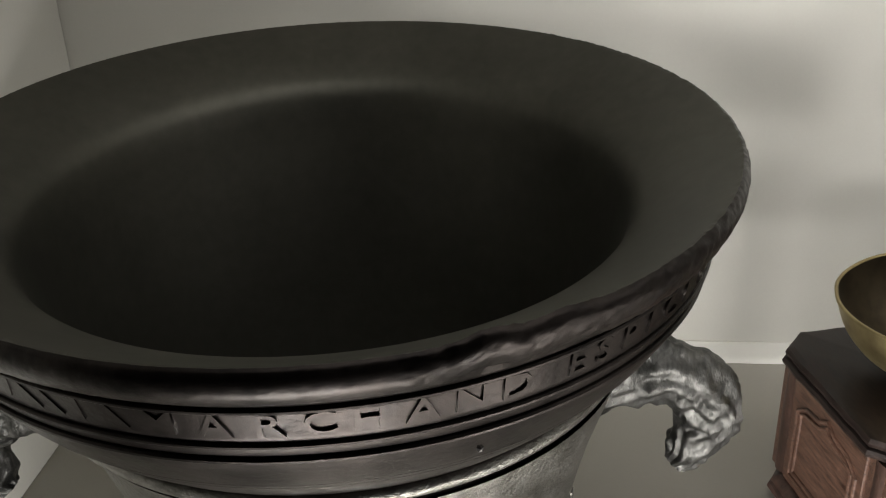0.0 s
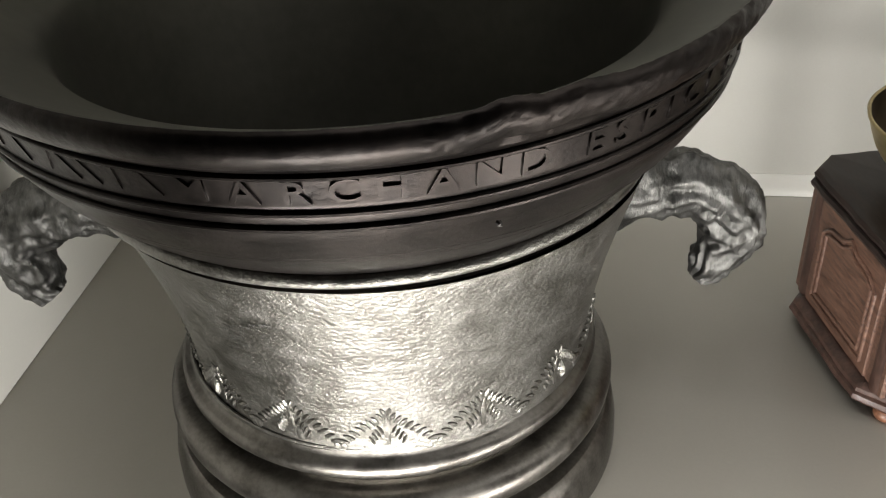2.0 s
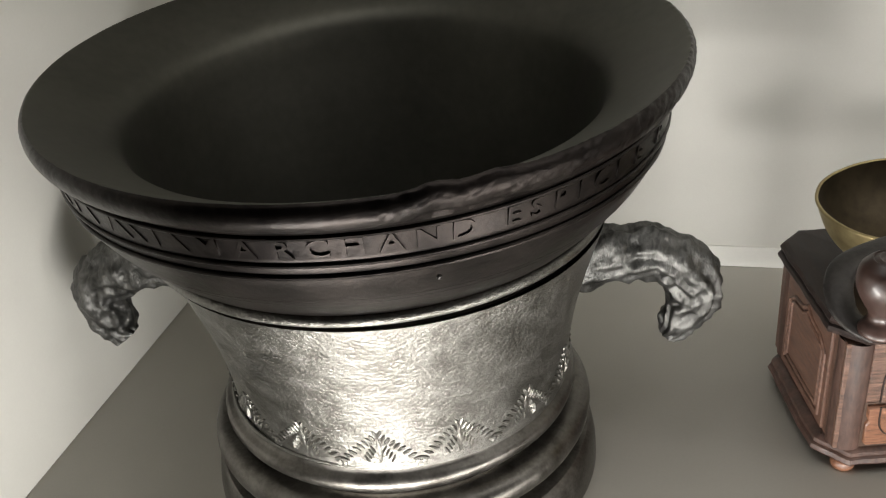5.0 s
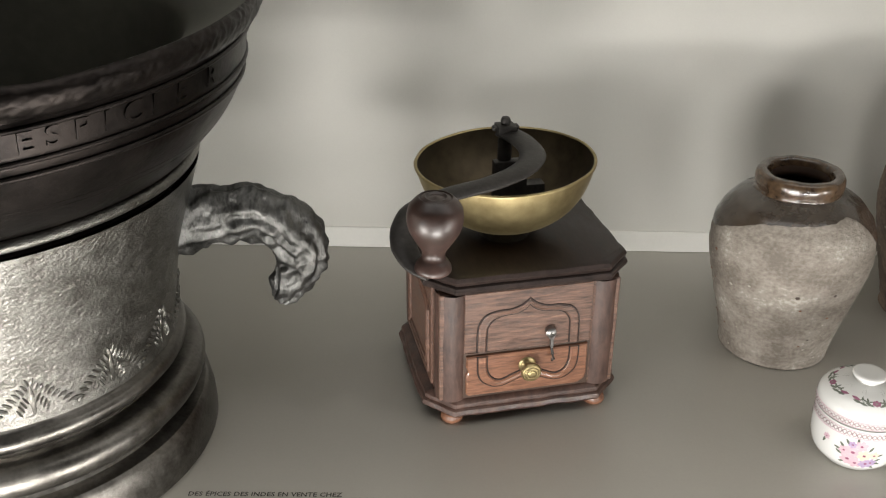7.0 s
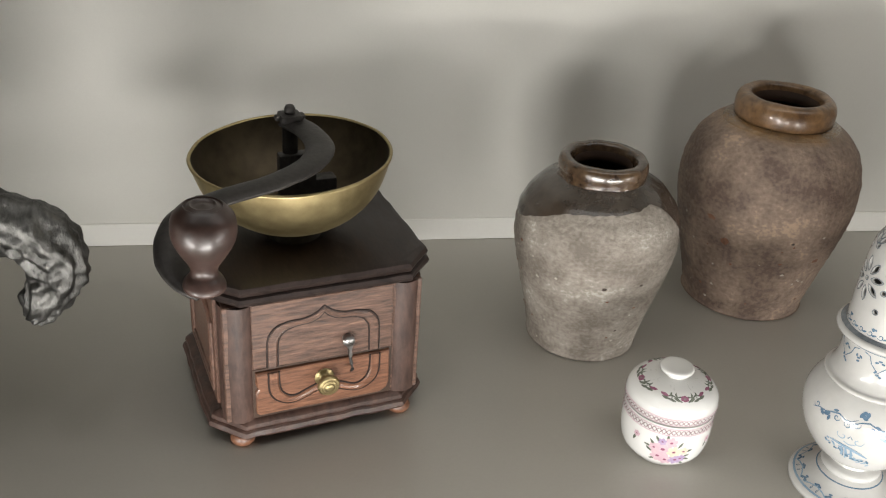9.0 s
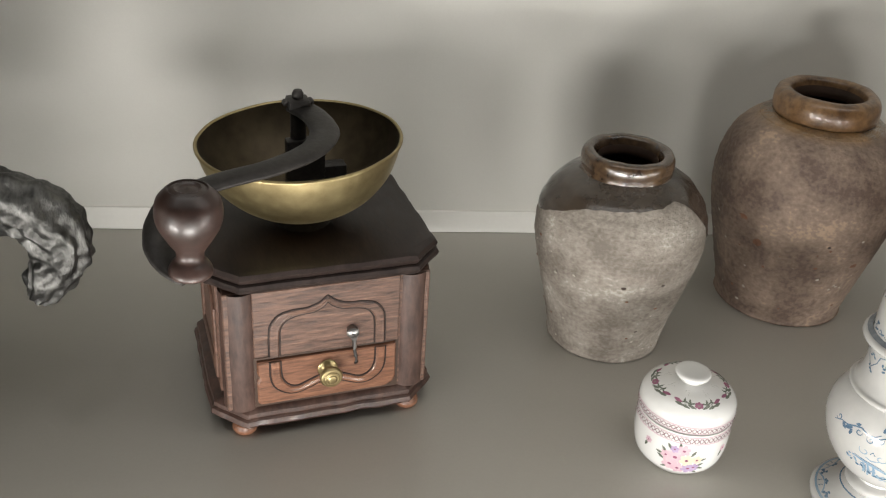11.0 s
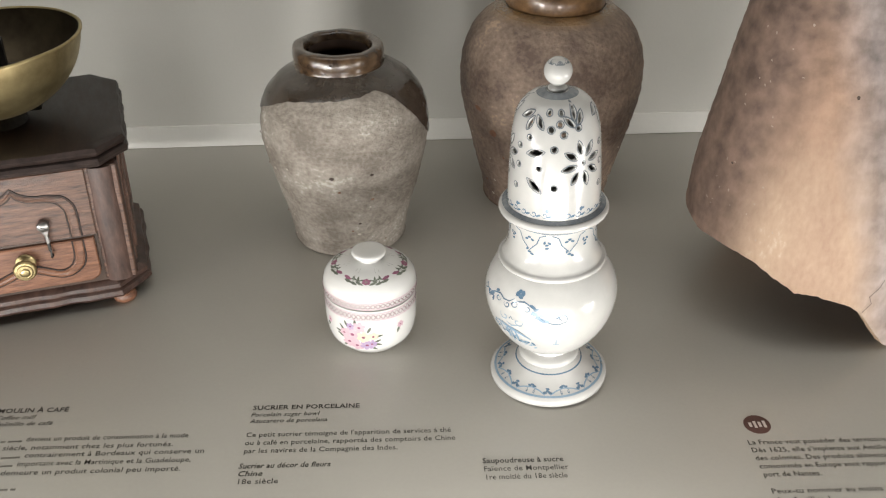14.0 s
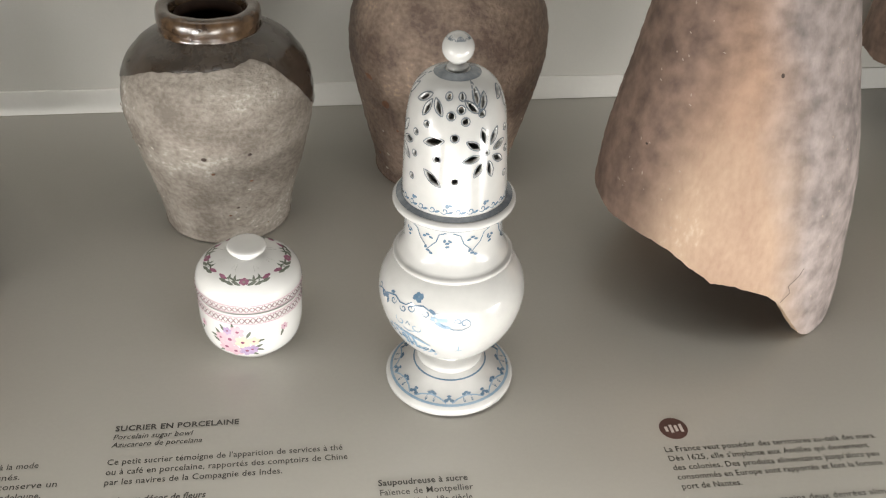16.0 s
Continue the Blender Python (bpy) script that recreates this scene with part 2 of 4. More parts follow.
def smooth_profile(pts, steps=5):
    """A rounded line through the given (radius, height) points."""
    out = []
    n = len(pts)
    for i in range(n - 1):
        p0, p1, p2, p3 = pts[max(0, i - 1)], pts[i], pts[i + 1], pts[min(n - 1, i + 2)]
        for k in range(steps):
            t = k / steps
            out.append(tuple(0.5 * (2 * b + (c - a) * t + (2 * a - 5 * b + 4 * c - d) * t * t + (3 * b - a - 3 * c + d) * t ** 3) for a, b, c, d in zip(p0, p1, p2, p3)))
    out.append(tuple(pts[-1]))
    return out


def arc(cr, cz, rad, a0, a1, n=8):
    """Points of a round moulding in profile, angles in degrees."""
    return [(cr + rad * math.cos(radians(a0 + (a1 - a0) * k / n)), cz + rad * math.sin(radians(a0 + (a1 - a0) * k / n))) for k in range(n + 1)]


def radius_at(profile, z):
    for (r0, z0), (r1, z1) in zip(profile, profile[1:]):
        if min(z0, z1) <= z <= max(z0, z1) and abs(z1 - z0) > 1e-7:
            return r0 + (r1 - r0) * (z - z0) / (z1 - z0)
    return profile[0][0] if z < profile[0][1] else profile[-1][0]


def tube(path, radii, segs=14, flat=1.0, wobble=0.0, seed=0.0, freq=40.0, up=(0, 0, 1)):
    """A swept body along a path of points; radii per point; flat squeezes it across."""
    bm = bmesh.new()
    rings = []
    P = [Vector(p) for p in path]
    for i, p in enumerate(P):
        d = (P[min(i + 1, len(P) - 1)] - P[max(i - 1, 0)]).normalized()
        side = d.cross(Vector(up))
        side = side.normalized() if side.length > 1e-4 else Vector((1, 0, 0))
        nrm = side.cross(d).normalized()
        ring = []
        for k in range(segs):
            a = 2 * math.pi * k / segs
            q = p + (side * math.cos(a) * flat + nrm * math.sin(a)) * radii[i]
            if wobble:
                v = noise.noise(q * freq + Vector((seed, 0, 0))) + 0.6 * noise.noise(q * freq * 2.3 + Vector((0, seed, 0)))
                if segs > 30:
                    # carved strands that wind along the body, and knots between them
                    u = i / len(P)
                    v += 0.9 * (0.28 - abs(noise.noise(q * freq * 1.5 + Vector((0, 0, seed)))))
                    v += 0.30 * math.sin(9 * a + 7 * noise.noise(Vector((u * 4.5, seed, 0))) + 3.5 * noise.noise(q * 34))
                q += (q - p).normalized() * v * wobble
            ring.append(bm.verts.new(q))
        rings.append(ring)
    for p, q in zip(rings, rings[1:]):
        for k in range(segs):
            bm.faces.new((p[k], p[(k + 1) % segs], q[(k + 1) % segs], q[k]))
    bm.faces.new(rings[0][::-1])
    bm.faces.new(rings[-1])
    return bm


def spline(pts, steps=6):
    return [Vector(p) for p in smooth_profile([tuple(p) for p in pts], steps)]


def box(sx, sy, sz, at=(0, 0, 0), bevel=0.0, seg=2):
    bm = bmesh.new()
    bmesh.ops.create_cube(bm, size=1, matrix=Matrix.Translation(at) @ Matrix.Diagonal((sx, sy, sz, 1)))
    if bevel:
        bmesh.ops.bevel(bm, geom=bm.edges[:], offset=bevel, segments=seg, affect="EDGES", profile=0.6)
    return bm


def slab(outline, z0, z1, profile=None):
    """A flat body over an outline; profile: (inset, height) rows of its edge from below to above."""
    bm = bmesh.new()
    rows = profile or [(0, z0), (0, z1)]
    n = len(outline)
    c = Vector((sum(p[0] for p in outline) / n, sum(p[1] for p in outline) / n))
    rings = []
    for inset, z in rows:
        ring = []
        for i, p in enumerate(outline):
            a, b, d = Vector(outline[i - 1]), Vector(p), Vector(outline[(i + 1) % n])
            e1, e2 = (b - a).normalized(), (d - b).normalized()
            n1, n2 = Vector((-e1.y, e1.x)), Vector((-e2.y, e2.x))
            m = (n1 + n2).normalized()
            q = b + m * inset / max(0.4, m.dot(n1))
            ring.append(bm.verts.new((q.x, q.y, z)))
        rings.append(ring)
    for p, q in zip(rings, rings[1:]):
        for k in range(n):
            bm.faces.new((p[k], p[(k + 1) % n], q[(k + 1) % n], q[k]))
    bm.faces.new(rings[0][::-1])
    bm.faces.new(rings[-1])
    return bm


def join(*bms):
    out = bmesh.new()
    for b in bms:
        me = bpy.data.meshes.new("tmp")
        b.to_mesh(me)
        b.free()
        out.from_mesh(me)
        bpy.data.meshes.remove(me)
    return out


class Skin:
    """Paint and relief on a turned body: points by angle in degrees and height."""

    def __init__(self, profile, lift=0.0004):
        self.profile, self.lift, self.bm = profile, lift, bmesh.new()

    def at(self, a, z, extra=0.0):
        r = radius_at(self.profile, z) + self.lift + extra
        return Vector((r * math.cos(radians(a)), r * math.sin(radians(a)), z))

    def stroke(self, pts, width, closed=False, taper=False):
        """A painted line; pts are (angle, height), width in metres."""
        r0 = radius_at(self.profile, pts[0][1])
        n = len(pts)
        rows = []
        for i, (a, z) in enumerate(pts):
            p, q = (pts[(i - 1) % n], pts[(i + 1) % n]) if closed else (pts[max(i - 1, 0)], pts[min(i + 1, n - 1)])
            k = radians(1) * r0
            d = Vector(((q[0] - p[0]) * k, q[1] - p[1]))
            d = d.normalized() if d.length > 1e-9 else Vector((1, 0))
            w = width / 2 * ((0.25 + 0.75 * math.sin(math.pi * (i + 0.5) / n)) if taper else 1)
            rows.append([self.bm.verts.new(self.at(a - d.y * w * s / k, z + d.x * w * s)) for s in (-1, 1)])
        for i in range(n if closed else n - 1):
            p, q = rows[i], rows[(i + 1) % n]
            self.bm.faces.new((p[0], p[1], q[1], q[0]))

    def blob(self, a, z, ra, rz, turn=0.0, n=10, point=0.0):
        """A painted spot or leaf, ra by rz metres, turned by degrees."""
        k = radians(1) * radius_at(self.profile, z)
        vs = []
        for i in range(n):
            t = 2 * math.pi * i / n
            x, y = ra * math.cos(t), rz * math.sin(t) * (1 - point * abs(math.cos(t)) ** 2)
            c, s = math.cos(radians(turn)), math.sin(radians(turn))
            vs.append(self.bm.verts.new(self.at(a + (x * c - y * s) / k, z + x * s + y * c)))
        mid = self.bm.verts.new(self.at(a, z))
        for i in range(n):
            self.bm.faces.new((mid, vs[i], vs[(i + 1) % n]))

    def flower(self, a, z, size, petals=5):
        for i in range(petals):
            t = 360 * i / petals + 20
            k = radians(1) * radius_at(self.profile, z)
            self.blob(a + size * 0.55 * math.cos(radians(t)) / k, z + size * 0.55 * math.sin(radians(t)), size * 0.5, size * 0.36, t)

    def curl(self, a, z, size, turn, way=1, width=0.0008, turns=1.1):
        k = radians(1) * radius_at(self.profile, z)
        pts = []
        for i in range(16):
            t = i / 15
            ang = radians(turn) + way * turns * 2 * math.pi * t
            rr = size * (1 - 0.85 * t)
            pts.append((a + (rr * math.cos(ang)) / k, z + rr * math.sin(ang)))
        self.stroke(pts, width, taper=True)


# ---- the case: shelf, walls ----
X0, X1, Y0, Y1, TOP = -0.444, 2.1, 0.12, 1.078, 1.05


def structure(name, bm, material, label):
    return tagged(mesh_object(name, bm, material, None), label, name.split("_")[0], "", "structure")


structure("shelf", box(X1 - X0 + 0.1, Y1 - Y0 + 0.06, 0.03, ((X0 + X1) / 2, (Y0 + Y1) / 2 + 0.03, -0.015), 0.001), M_SHELF, "grey-beige lacquered display shelf of the case")
structure("wall_back", box(X1 - X0 + 0.1, 0.04, TOP, ((X0 + X1) / 2, Y1 + 0.02, TOP / 2 + 0.0005), 0), M_WALL, "plain off-white back wall of the case")
structure("wall_left", box(0.04, Y1 - Y0 - 0.002, TOP, (X0 - 0.02, (Y0 + Y1) / 2 - 0.001, TOP / 2 + 0.0005), 0), M_WALL, "plain off-white side wall of the case")
structure("wall_right", box(0.04, Y1 - Y0 - 0.002, TOP, (X1 + 0.02, (Y0 + Y1) / 2 - 0.001, TOP / 2 + 0.0005), 0), M_WALL, "plain off-white side wall of the case")
structure("ceiling", box(X1 - X0 + 0.1, Y1 - Y0 + 0.06, 0.03, ((X0 + X1) / 2, (Y0 + Y1) / 2 + 0.03, TOP + 0.017), 0), M_WALL, "plain off-white top of the case")
structure("trim", box(X1 - X0 - 0.002, 0.003, 0.030, ((X0 + X1) / 2, Y1 - 0.0017, 0.0153), 0.0006, 1), M_TRIM, "low white trim strip at the foot of the back wall")
# the dim room in front of the case
structure("room_wall_front", box(6.0, 0.1, 3.2, (0.8, -2.2, 0.8)), M_ROOM, "dark wall of the museum room")
structure("room_wall_west", box(0.1, 2.3, 3.2, (-2.1, -1.0, 0.8)), M_ROOM, "dark wall of the museum room")
structure("room_wall_east", box(0.1, 2.3, 3.2, (3.7, -1.0, 0.8)), M_ROOM, "dark wall of the museum room")
structure("room_floor", box(6.0, 2.4, 0.1, (0.8, -1.0, -0.85)), M_ROOM, "dark floor of the museum room")
structure("room_ceiling", box(6.0, 2.4, 0.1, (0.8, -1.0, 2.45)), M_ROOM, "dark ceiling of the museum room")

# ---- the large mortar ----
MC = (-0.062, 0.660)
mortar = thing("mortar", pose(*MC, 0), "large dark bronze apothecary mortar with two cast handles", "mortar")


def rough_rim(a, r, z):
    """Chipped and worn lip, roughest along one side."""
    if z < 0.416 or r < 0.263:
        return 0, 0
    p = Vector((math.cos(a) * 0.27, math.sin(a) * 0.27, z))
    d = math.degrees(a)
    d = d - 360 if d > 180 else d
    w = 1.0 if -72 < d < 60 else 0.3
    v = 0.15 * noise.noise(p * 55) + 0.35 * noise.noise(p * 150) + 0.6 * noise.noise(p * 330)
    chip = 0.004 * math.exp(-((d + 63) / 3.0) ** 2) + 0.003 * math.exp(-((d + 55) / 4.0) ** 2)
    return v * 0.0014 * w, (0.2 * noise.noise(p * 70 + Vector((3, 1, 4))) + 0.7 * noise.noise(p * 260)) * 0.0009 * w + chip


BASE_P = [(0.0, 0.001), (0.191, 0.001), (0.1945, 0.004), (0.194, 0.02), (0.190, 0.042), (0.186, 0.0465), (0.172, 0.0485), (0.169, 0.053), (0.171, 0.0575)] + arc(0.1735, 0.0735, 0.0150, -85, 85, 10) + [(0.1625, 0.0890), (0.1600, 0.0920), (0.1620, 0.0950)] + arc(0.1650, 0.1050, 0.0088, -75, 80, 7) + [(0.165, 0.1155), (0.1640, 0.1185)]
BODY_P = smooth_profile([(0.1640, 0.1185), (0.1645, 0.135), (0.167, 0.16), (0.1725, 0.19), (0.180, 0.22), (0.189, 0.25), (0.1955, 0.270), (0.2005, 0.286)], 4)
BELL_P = [(0.2000, 0.2865), (0.195, 0.289), (0.195, 0.293)] + arc(0.201, 0.2975, 0.0045, -90, 75, 5) + smooth_profile([(0.2055, 0.304), (0.2195, 0.318), (0.2365, 0.3375), (0.247, 0.3545), (0.2520, 0.3655)], 4) + arc(0.2520, 0.3682, 0.0025, -60, 90, 4) + [(0.2532, 0.3725), (0.2546, 0.3785)] + arc(0.2553, 0.3810, 0.0022, -60, 90, 4) + [(0.2560, 0.3842), (0.2563, 0.3875), (0.2593, 0.4062)] + arc(0.2603, 0.4082, 0.0022, -60, 90, 4) + [(0.261, 0.4112), (0.262, 0.4135)] + smooth_profile([(0.264, 0.4150), (0.2695, 0.4197), (0.2735, 0.4275), (0.2745, 0.4345), (0.2725, 0.4395), (0.270, 0.4412)], 4)
INNER_P = smooth_profile([(0.270, 0.4412), (0.264, 0.4385), (0.240, 0.4255), (0.217, 0.4105), (0.207, 0.400), (0.202, 0.385), (0.195, 0.35), (0.178, 0.27), (0.155, 0.17), (0.12, 0.09), (0.06, 0.062), (0.0, 0.058)], 5)
TILT = 0.047


def mouth(a, r, z, inside=False):
    """The mouth stands a little askew, its far side higher."""
    w = min(1, max(0, (z - 0.1) / 0.2)) if inside else min(1, max(0, (z - 0.345) / 0.085))
    dr, dz = rough_rim(a, r, z) if not inside or r > 0.2685 else (0, 0)
    return dr, dz + w * (TILT * r * math.sin(a) - 0.0005)


part("base", lathe(BASE_P, 128), M_BASE, mortar, "ringed bronze foot")
part("body", lathe(BODY_P, 160), M_BODY, mortar, "pale worn bronze body").location = (0.004, 0, 0)
part("fillet", lathe([(0.198, 0.2925)] + arc(0.2030, 0.2972, 0.0050, -90, 80, 8) + [(0.201, 0.3025)], 128), M_BODY, mortar, "bright bronze fillet").location = (-0.001, 0, 0)
part("bell", lathe(BELL_P, 720, mouth), M_BELL, mortar, "dark flaring lip with a chipped edge")
part("bowl", lathe(INNER_P, 720, lambda a, r, z: mouth(a, r, z, True)), M_INNER, mortar, "dark smooth hollow")


def handle_path(sign_pts, ang, radii, seed):
    c, s = math.cos(radians(ang)), math.sin(radians(ang))
    path = spline([(r * c, r * s, z) for r, z in sign_pts], 14)
    rr = [p[0] for p in smooth_profile([(x, 0) for x in radii], 14)]
    return tube(path, rr, 72, 1.12, 0.0042, seed, 46.0, (-s, c, 0))


part("handle", handle_path([(0.170, 0.218), (0.205, 0.222), (0.245, 0.221), (0.276, 0.208), (0.291, 0.184), (0.288, 0.158), (0.277, 0.137), (0.268, 0.124)], 13, [0.028, 0.027, 0.024, 0.025, 0.025, 0.021, 0.016, 0.010], 3.0), M_LEAD, mortar, "grey beast-shaped cast handle")
part("handle", handle_path([(0.170, 0.220), (0.205, 0.222), (0.250, 0.221), (0.290, 0.210), (0.314, 0.186), (0.315, 0.160), (0.306, 0.138), (0.298, 0.126)], 181, [0.028, 0.027, 0.025, 0.026, 0.026, 0.023, 0.018, 0.011], 9.0), M_LEAD, mortar, "grey beast-shaped cast handle")


def glyph_mesh(text, size, extrude, bold=0.0):
    cu = bpy.data.curves.new("glyph", "FONT")
    cu.body, cu.size, cu.extrude, cu.offset = text, size, extrude, bold
    cu.align_x, cu.resolution_u = "CENTER", 3
    ob = new("glyph", cu)
    me = bpy.data.meshes.new_from_object(ob.evaluated_get(bpy.context.evaluated_depsgraph_get()))
    bpy.data.objects.remove(ob)
    bpy.data.curves.remove(cu)
    return me


# fine turned lines on the underside of the lip
for z, r in ((0.3290, 0.2293), (0.3345, 0.2340), (0.3490, 0.2438)):
    part("turned_line", lathe(arc(r - 0.0003, z, 0.0005, -90, 90, 4), 160), M_BELL, mortar)

# the raised inscription round the lip
LETTERS = list(zip("MARCHAND", (-96.5, -90.6, -85, -79.8, -74.8, -69.3, -64, -58.8))) + list(zip("ESPICIER", (-51, -47, -42.6, -38.6, -34, -29.8, -23.6, -15)))
for ch, ang in LETTERS:
    me = glyph_mesh(ch, 0.0235, 0.0012, 0.0002)
    for v in me.vertices:
        z = 0.3889 + v.co.y
        a = radians(ang) + v.co.x / 0.257
        r = 0.2563 + (z - 0.3875) * 0.16 + 0.0003 + v.co.z
        v.co = (r * math.cos(a), r * math.sin(a), z + mouth(a, 0.25, z)[1])
    me.materials.append(M_BELL)
    ob = new("letter", me)
    ob.parent = mortar
# worn letters that can no longer be read
for i, ang in enumerate((-101.5, -106, -109.8, -113, -116.2, -121.5, -127, -132, -138, -143, -149, -154, -160, -166)):
    lean = (1.1, 0.2, 1.3, 1.4, -0.3)[i % 5]
    bm = bmesh.new()
    vs = []
    for da, z in ((-0.4 + lean, 0.3895), (0.4 + lean, 0.3895), (0.4 - lean, 0.4045), (-0.4 - lean, 0.4045)):
        vs.append([bm.verts.new(((0.2563 + (z - 0.3875) * 0.16 + k) * math.cos(radians(ang + da)), (0.2563 + (z - 0.3875) * 0.16 + k) * math.sin(radians(ang + da)), z + mouth(radians(ang + da), 0.25, z)[1])) for k in (-0.001, 0.0009)])
    bm.faces.new([v[1] for v in vs])
    for k in range(4):
        bm.faces.new((vs[k][0], vs[(k + 1) % 4][0], vs[(k + 1) % 4][1], vs[k][1]))
    part("worn_letter", bm, M_BELL, mortar)


def lobe(a, z, ra, rz, turn, h):
    """One raised leaf lobe on the body."""
    bm = bmesh.new()
    bmesh.ops.create_icosphere(bm, subdivisions=1, radius=1.0)
    k = radians(1) * 0.1645
    c, s = math.cos(radians(turn)), math.sin(radians(turn))
    for v in bm.verts:
        x, y = v.co.x * ra, v.co.y * rz
        zz = z + x * s + y * c
        aa = radians(a + (x * c - y * s) / k)
        r = radius_at(BODY_P, zz) + v.co.z * h
        v.co = (r * math.cos(aa), r * math.sin(aa), zz)
    return bm


# acanthus frieze above the foot: one leaf repeated round the body
STEP = 360 / 15
leaf_bits = []
random.seed(4)
for side in (-1, 1):
    for i in range(9):
        t = i / 8
        leaf_bits.append(lobe(side * (0.6 + 10.4 * t ** 1.15), 0.1600 - 0.031 * t ** 0.75 + 0.004 * math.sin(math.pi * t), 0.0052, 0.0020, 90 - side * (20 + 50 * t), 0.0024))
        if i in (2, 3, 4, 5):
            leaf_bits.append(lobe(side * (0.2 + 6.0 * t), 0.150 - 0.030 * t, 0.0052, 0.0014, 90 - side * 25, 0.0026))
    leaf_bits.append(lobe(side * 11.2, 0.1245, 0.004, 0.003, 90, 0.0018))
leaf_bits.append(lobe(0, 0.141, 0.018, 0.0028, 90, 0.0022))
leaf = part("leaf_ornament", join(*leaf_bits), M_BODY, mortar)
for i in range(15):
    ob = leaf if i == 0 else new("leaf_ornament", leaf.data)
    ob.parent = mortar
    ob.matrix_local = pose(0.004, 0, 0, 0, 0, -105 + STEP * i)
part("border_line", lathe([(0.1635, 0.1190)] + arc(0.1630, 0.1205, 0.0018, -60, 60, 4) + [(0.1625, 0.122)], 128), M_BODY, mortar)
# casting scar and small pits
sc = Skin(BODY_P, 0.0002)
for i, (a, z) in enumerate(((-111, 0.236), (-112, 0.231), (-110.5, 0.226), (-111.5, 0.222), (-110, 0.217), (-112, 0.212), (-109.5, 0.206), (-106, 0.24), (-104, 0.244), (-101, 0.247))):
    sc.blob(a, z, 0.005, 0.0009, (i * 37) % 24 - 12)
part("casting_scar", sc.bm, M_LEAD, mortar)
bm = bmesh.new()
bmesh.ops.create_icosphere(bm, subdivisions=1, radius=0.0022, matrix=Matrix.Translation((0.116, -0.227, 0.3565)))
part("pit", bm, M_IRON, mortar)

for ob in mortar.children:
    if ob.name.split(".")[0] in ("bell", "bowl", "letter", "worn_letter", "turned_line", "pit"):
        ob.scale, ob.location.x = (1.013, 1.013, 1), -0.002
    elif ob.name.split(".")[0] != "handle":
        ob.scale = (1.009, 1.009, 1)

# ---- the coffee mill ----
MILL = pose(0.4286, 0.7889, 0, 0, 0, 14)
mill = thing("coffee_mill", MILL, "small oak coffee mill with a brass hopper and iron crank", "coffee mill")


def octagon(x0, x1, y0, y1, c):
    return [(x0 + c, y0), (x1 - c, y0), (x1, y0 + c), (x1, y1 - c), (x1 - c, y1), (x0 + c, y1), (x0, y1 - c), (x0, y0 + c)]


def hand_cut(outline, step=0.005, amp=0.0007, seed=0.0):
    """The outline with many points along its sides, a little uneven from the plane and from wear."""
    out = []
    for (ax, ay), (bx, by) in zip(outline, outline[1:] + outline[:1]):
        n = max(2, int(math.hypot(bx - ax, by - ay) / step))
        for k in range(n):
            x, y = ax + (bx - ax) * k / n, ay + (by - ay) * k / n
            w = amp if k else amp * 0.5
            out.append((x + w * noise.noise(Vector((x * 60, y * 60, seed))), y + w * noise.noise(Vector((x * 60, y * 60, seed + 7)))))
    return out


def worn(bm, amp, freq, seed):
    """Small dents and knocks."""
    for v in bm.verts:
        v.co.z += amp * noise.noise(v.co * freq + Vector((seed, 0, 0)))
    return bm


def plate(outline, y0, y1, bevel=0.0008):
    """A board in the plane of the front, given by (x, height) points, from y0 back to y1."""
    bm = bmesh.new()
    n = len(outline)
    cx, cz = sum(p[0] for p in outline) / n, sum(p[1] for p in outline) / n
    rows = []
    for y, inset in ((y1, 0.0), (y0 + bevel, 0.0), (y0, bevel)):
        rows.append([bm.verts.new((x - math.copysign(inset, x - cx), y, z - math.copysign(inset, z - cz))) for x, z in outline])
    for p, q in zip(rows, rows[1:]):
        for k in range(n):
            bm.faces.new((p[k], p[(k + 1) % n], q[(k + 1) % n], q[k]))
    bm.faces.new(rows[0][::-1])
    bm.faces.new(rows[-1])
    return bm


def half_curve(half, cx):
    """A symmetrical line from half of it: smooth sides that meet in a point over cx."""
    side = [(p[0], p[1]) for p in smooth_profile(half, 5)]
    return [(cx - x, z) for x, z in side] + [(cx + x, z) for x, z in side[-2::-1]]


def ridge(outer, inner, face_y, height):
    """A raised rounded band between two lines on the front."""
    bm = bmesh.new()
    rows = []
    for (ax, az), (bx, bz) in zip(outer, inner):
        rows.append([bm.verts.new((ax + (bx - ax) * f, face_y + 0.0004 - height * h, az + (bz - az) * f)) for f, h in ((0.0, 0.0), (0.12, 0.75), (0.35, 1.0), (0.6, 0.7), (0.8, 0.95), (0.92, 0.6), (1.0, 0.0))])
    for p, q in zip(rows, rows[1:]):
        for k in range(len(p) - 1):
            bm.faces.new((p[k], p[k + 1], q[k + 1], q[k]))
    return bm


def groove(line, face_y, r=0.0009):
    return tube([Vector((x, face_y, z)) for x, z in line], [r] * len(line), 6, up=(0, 1, 0))


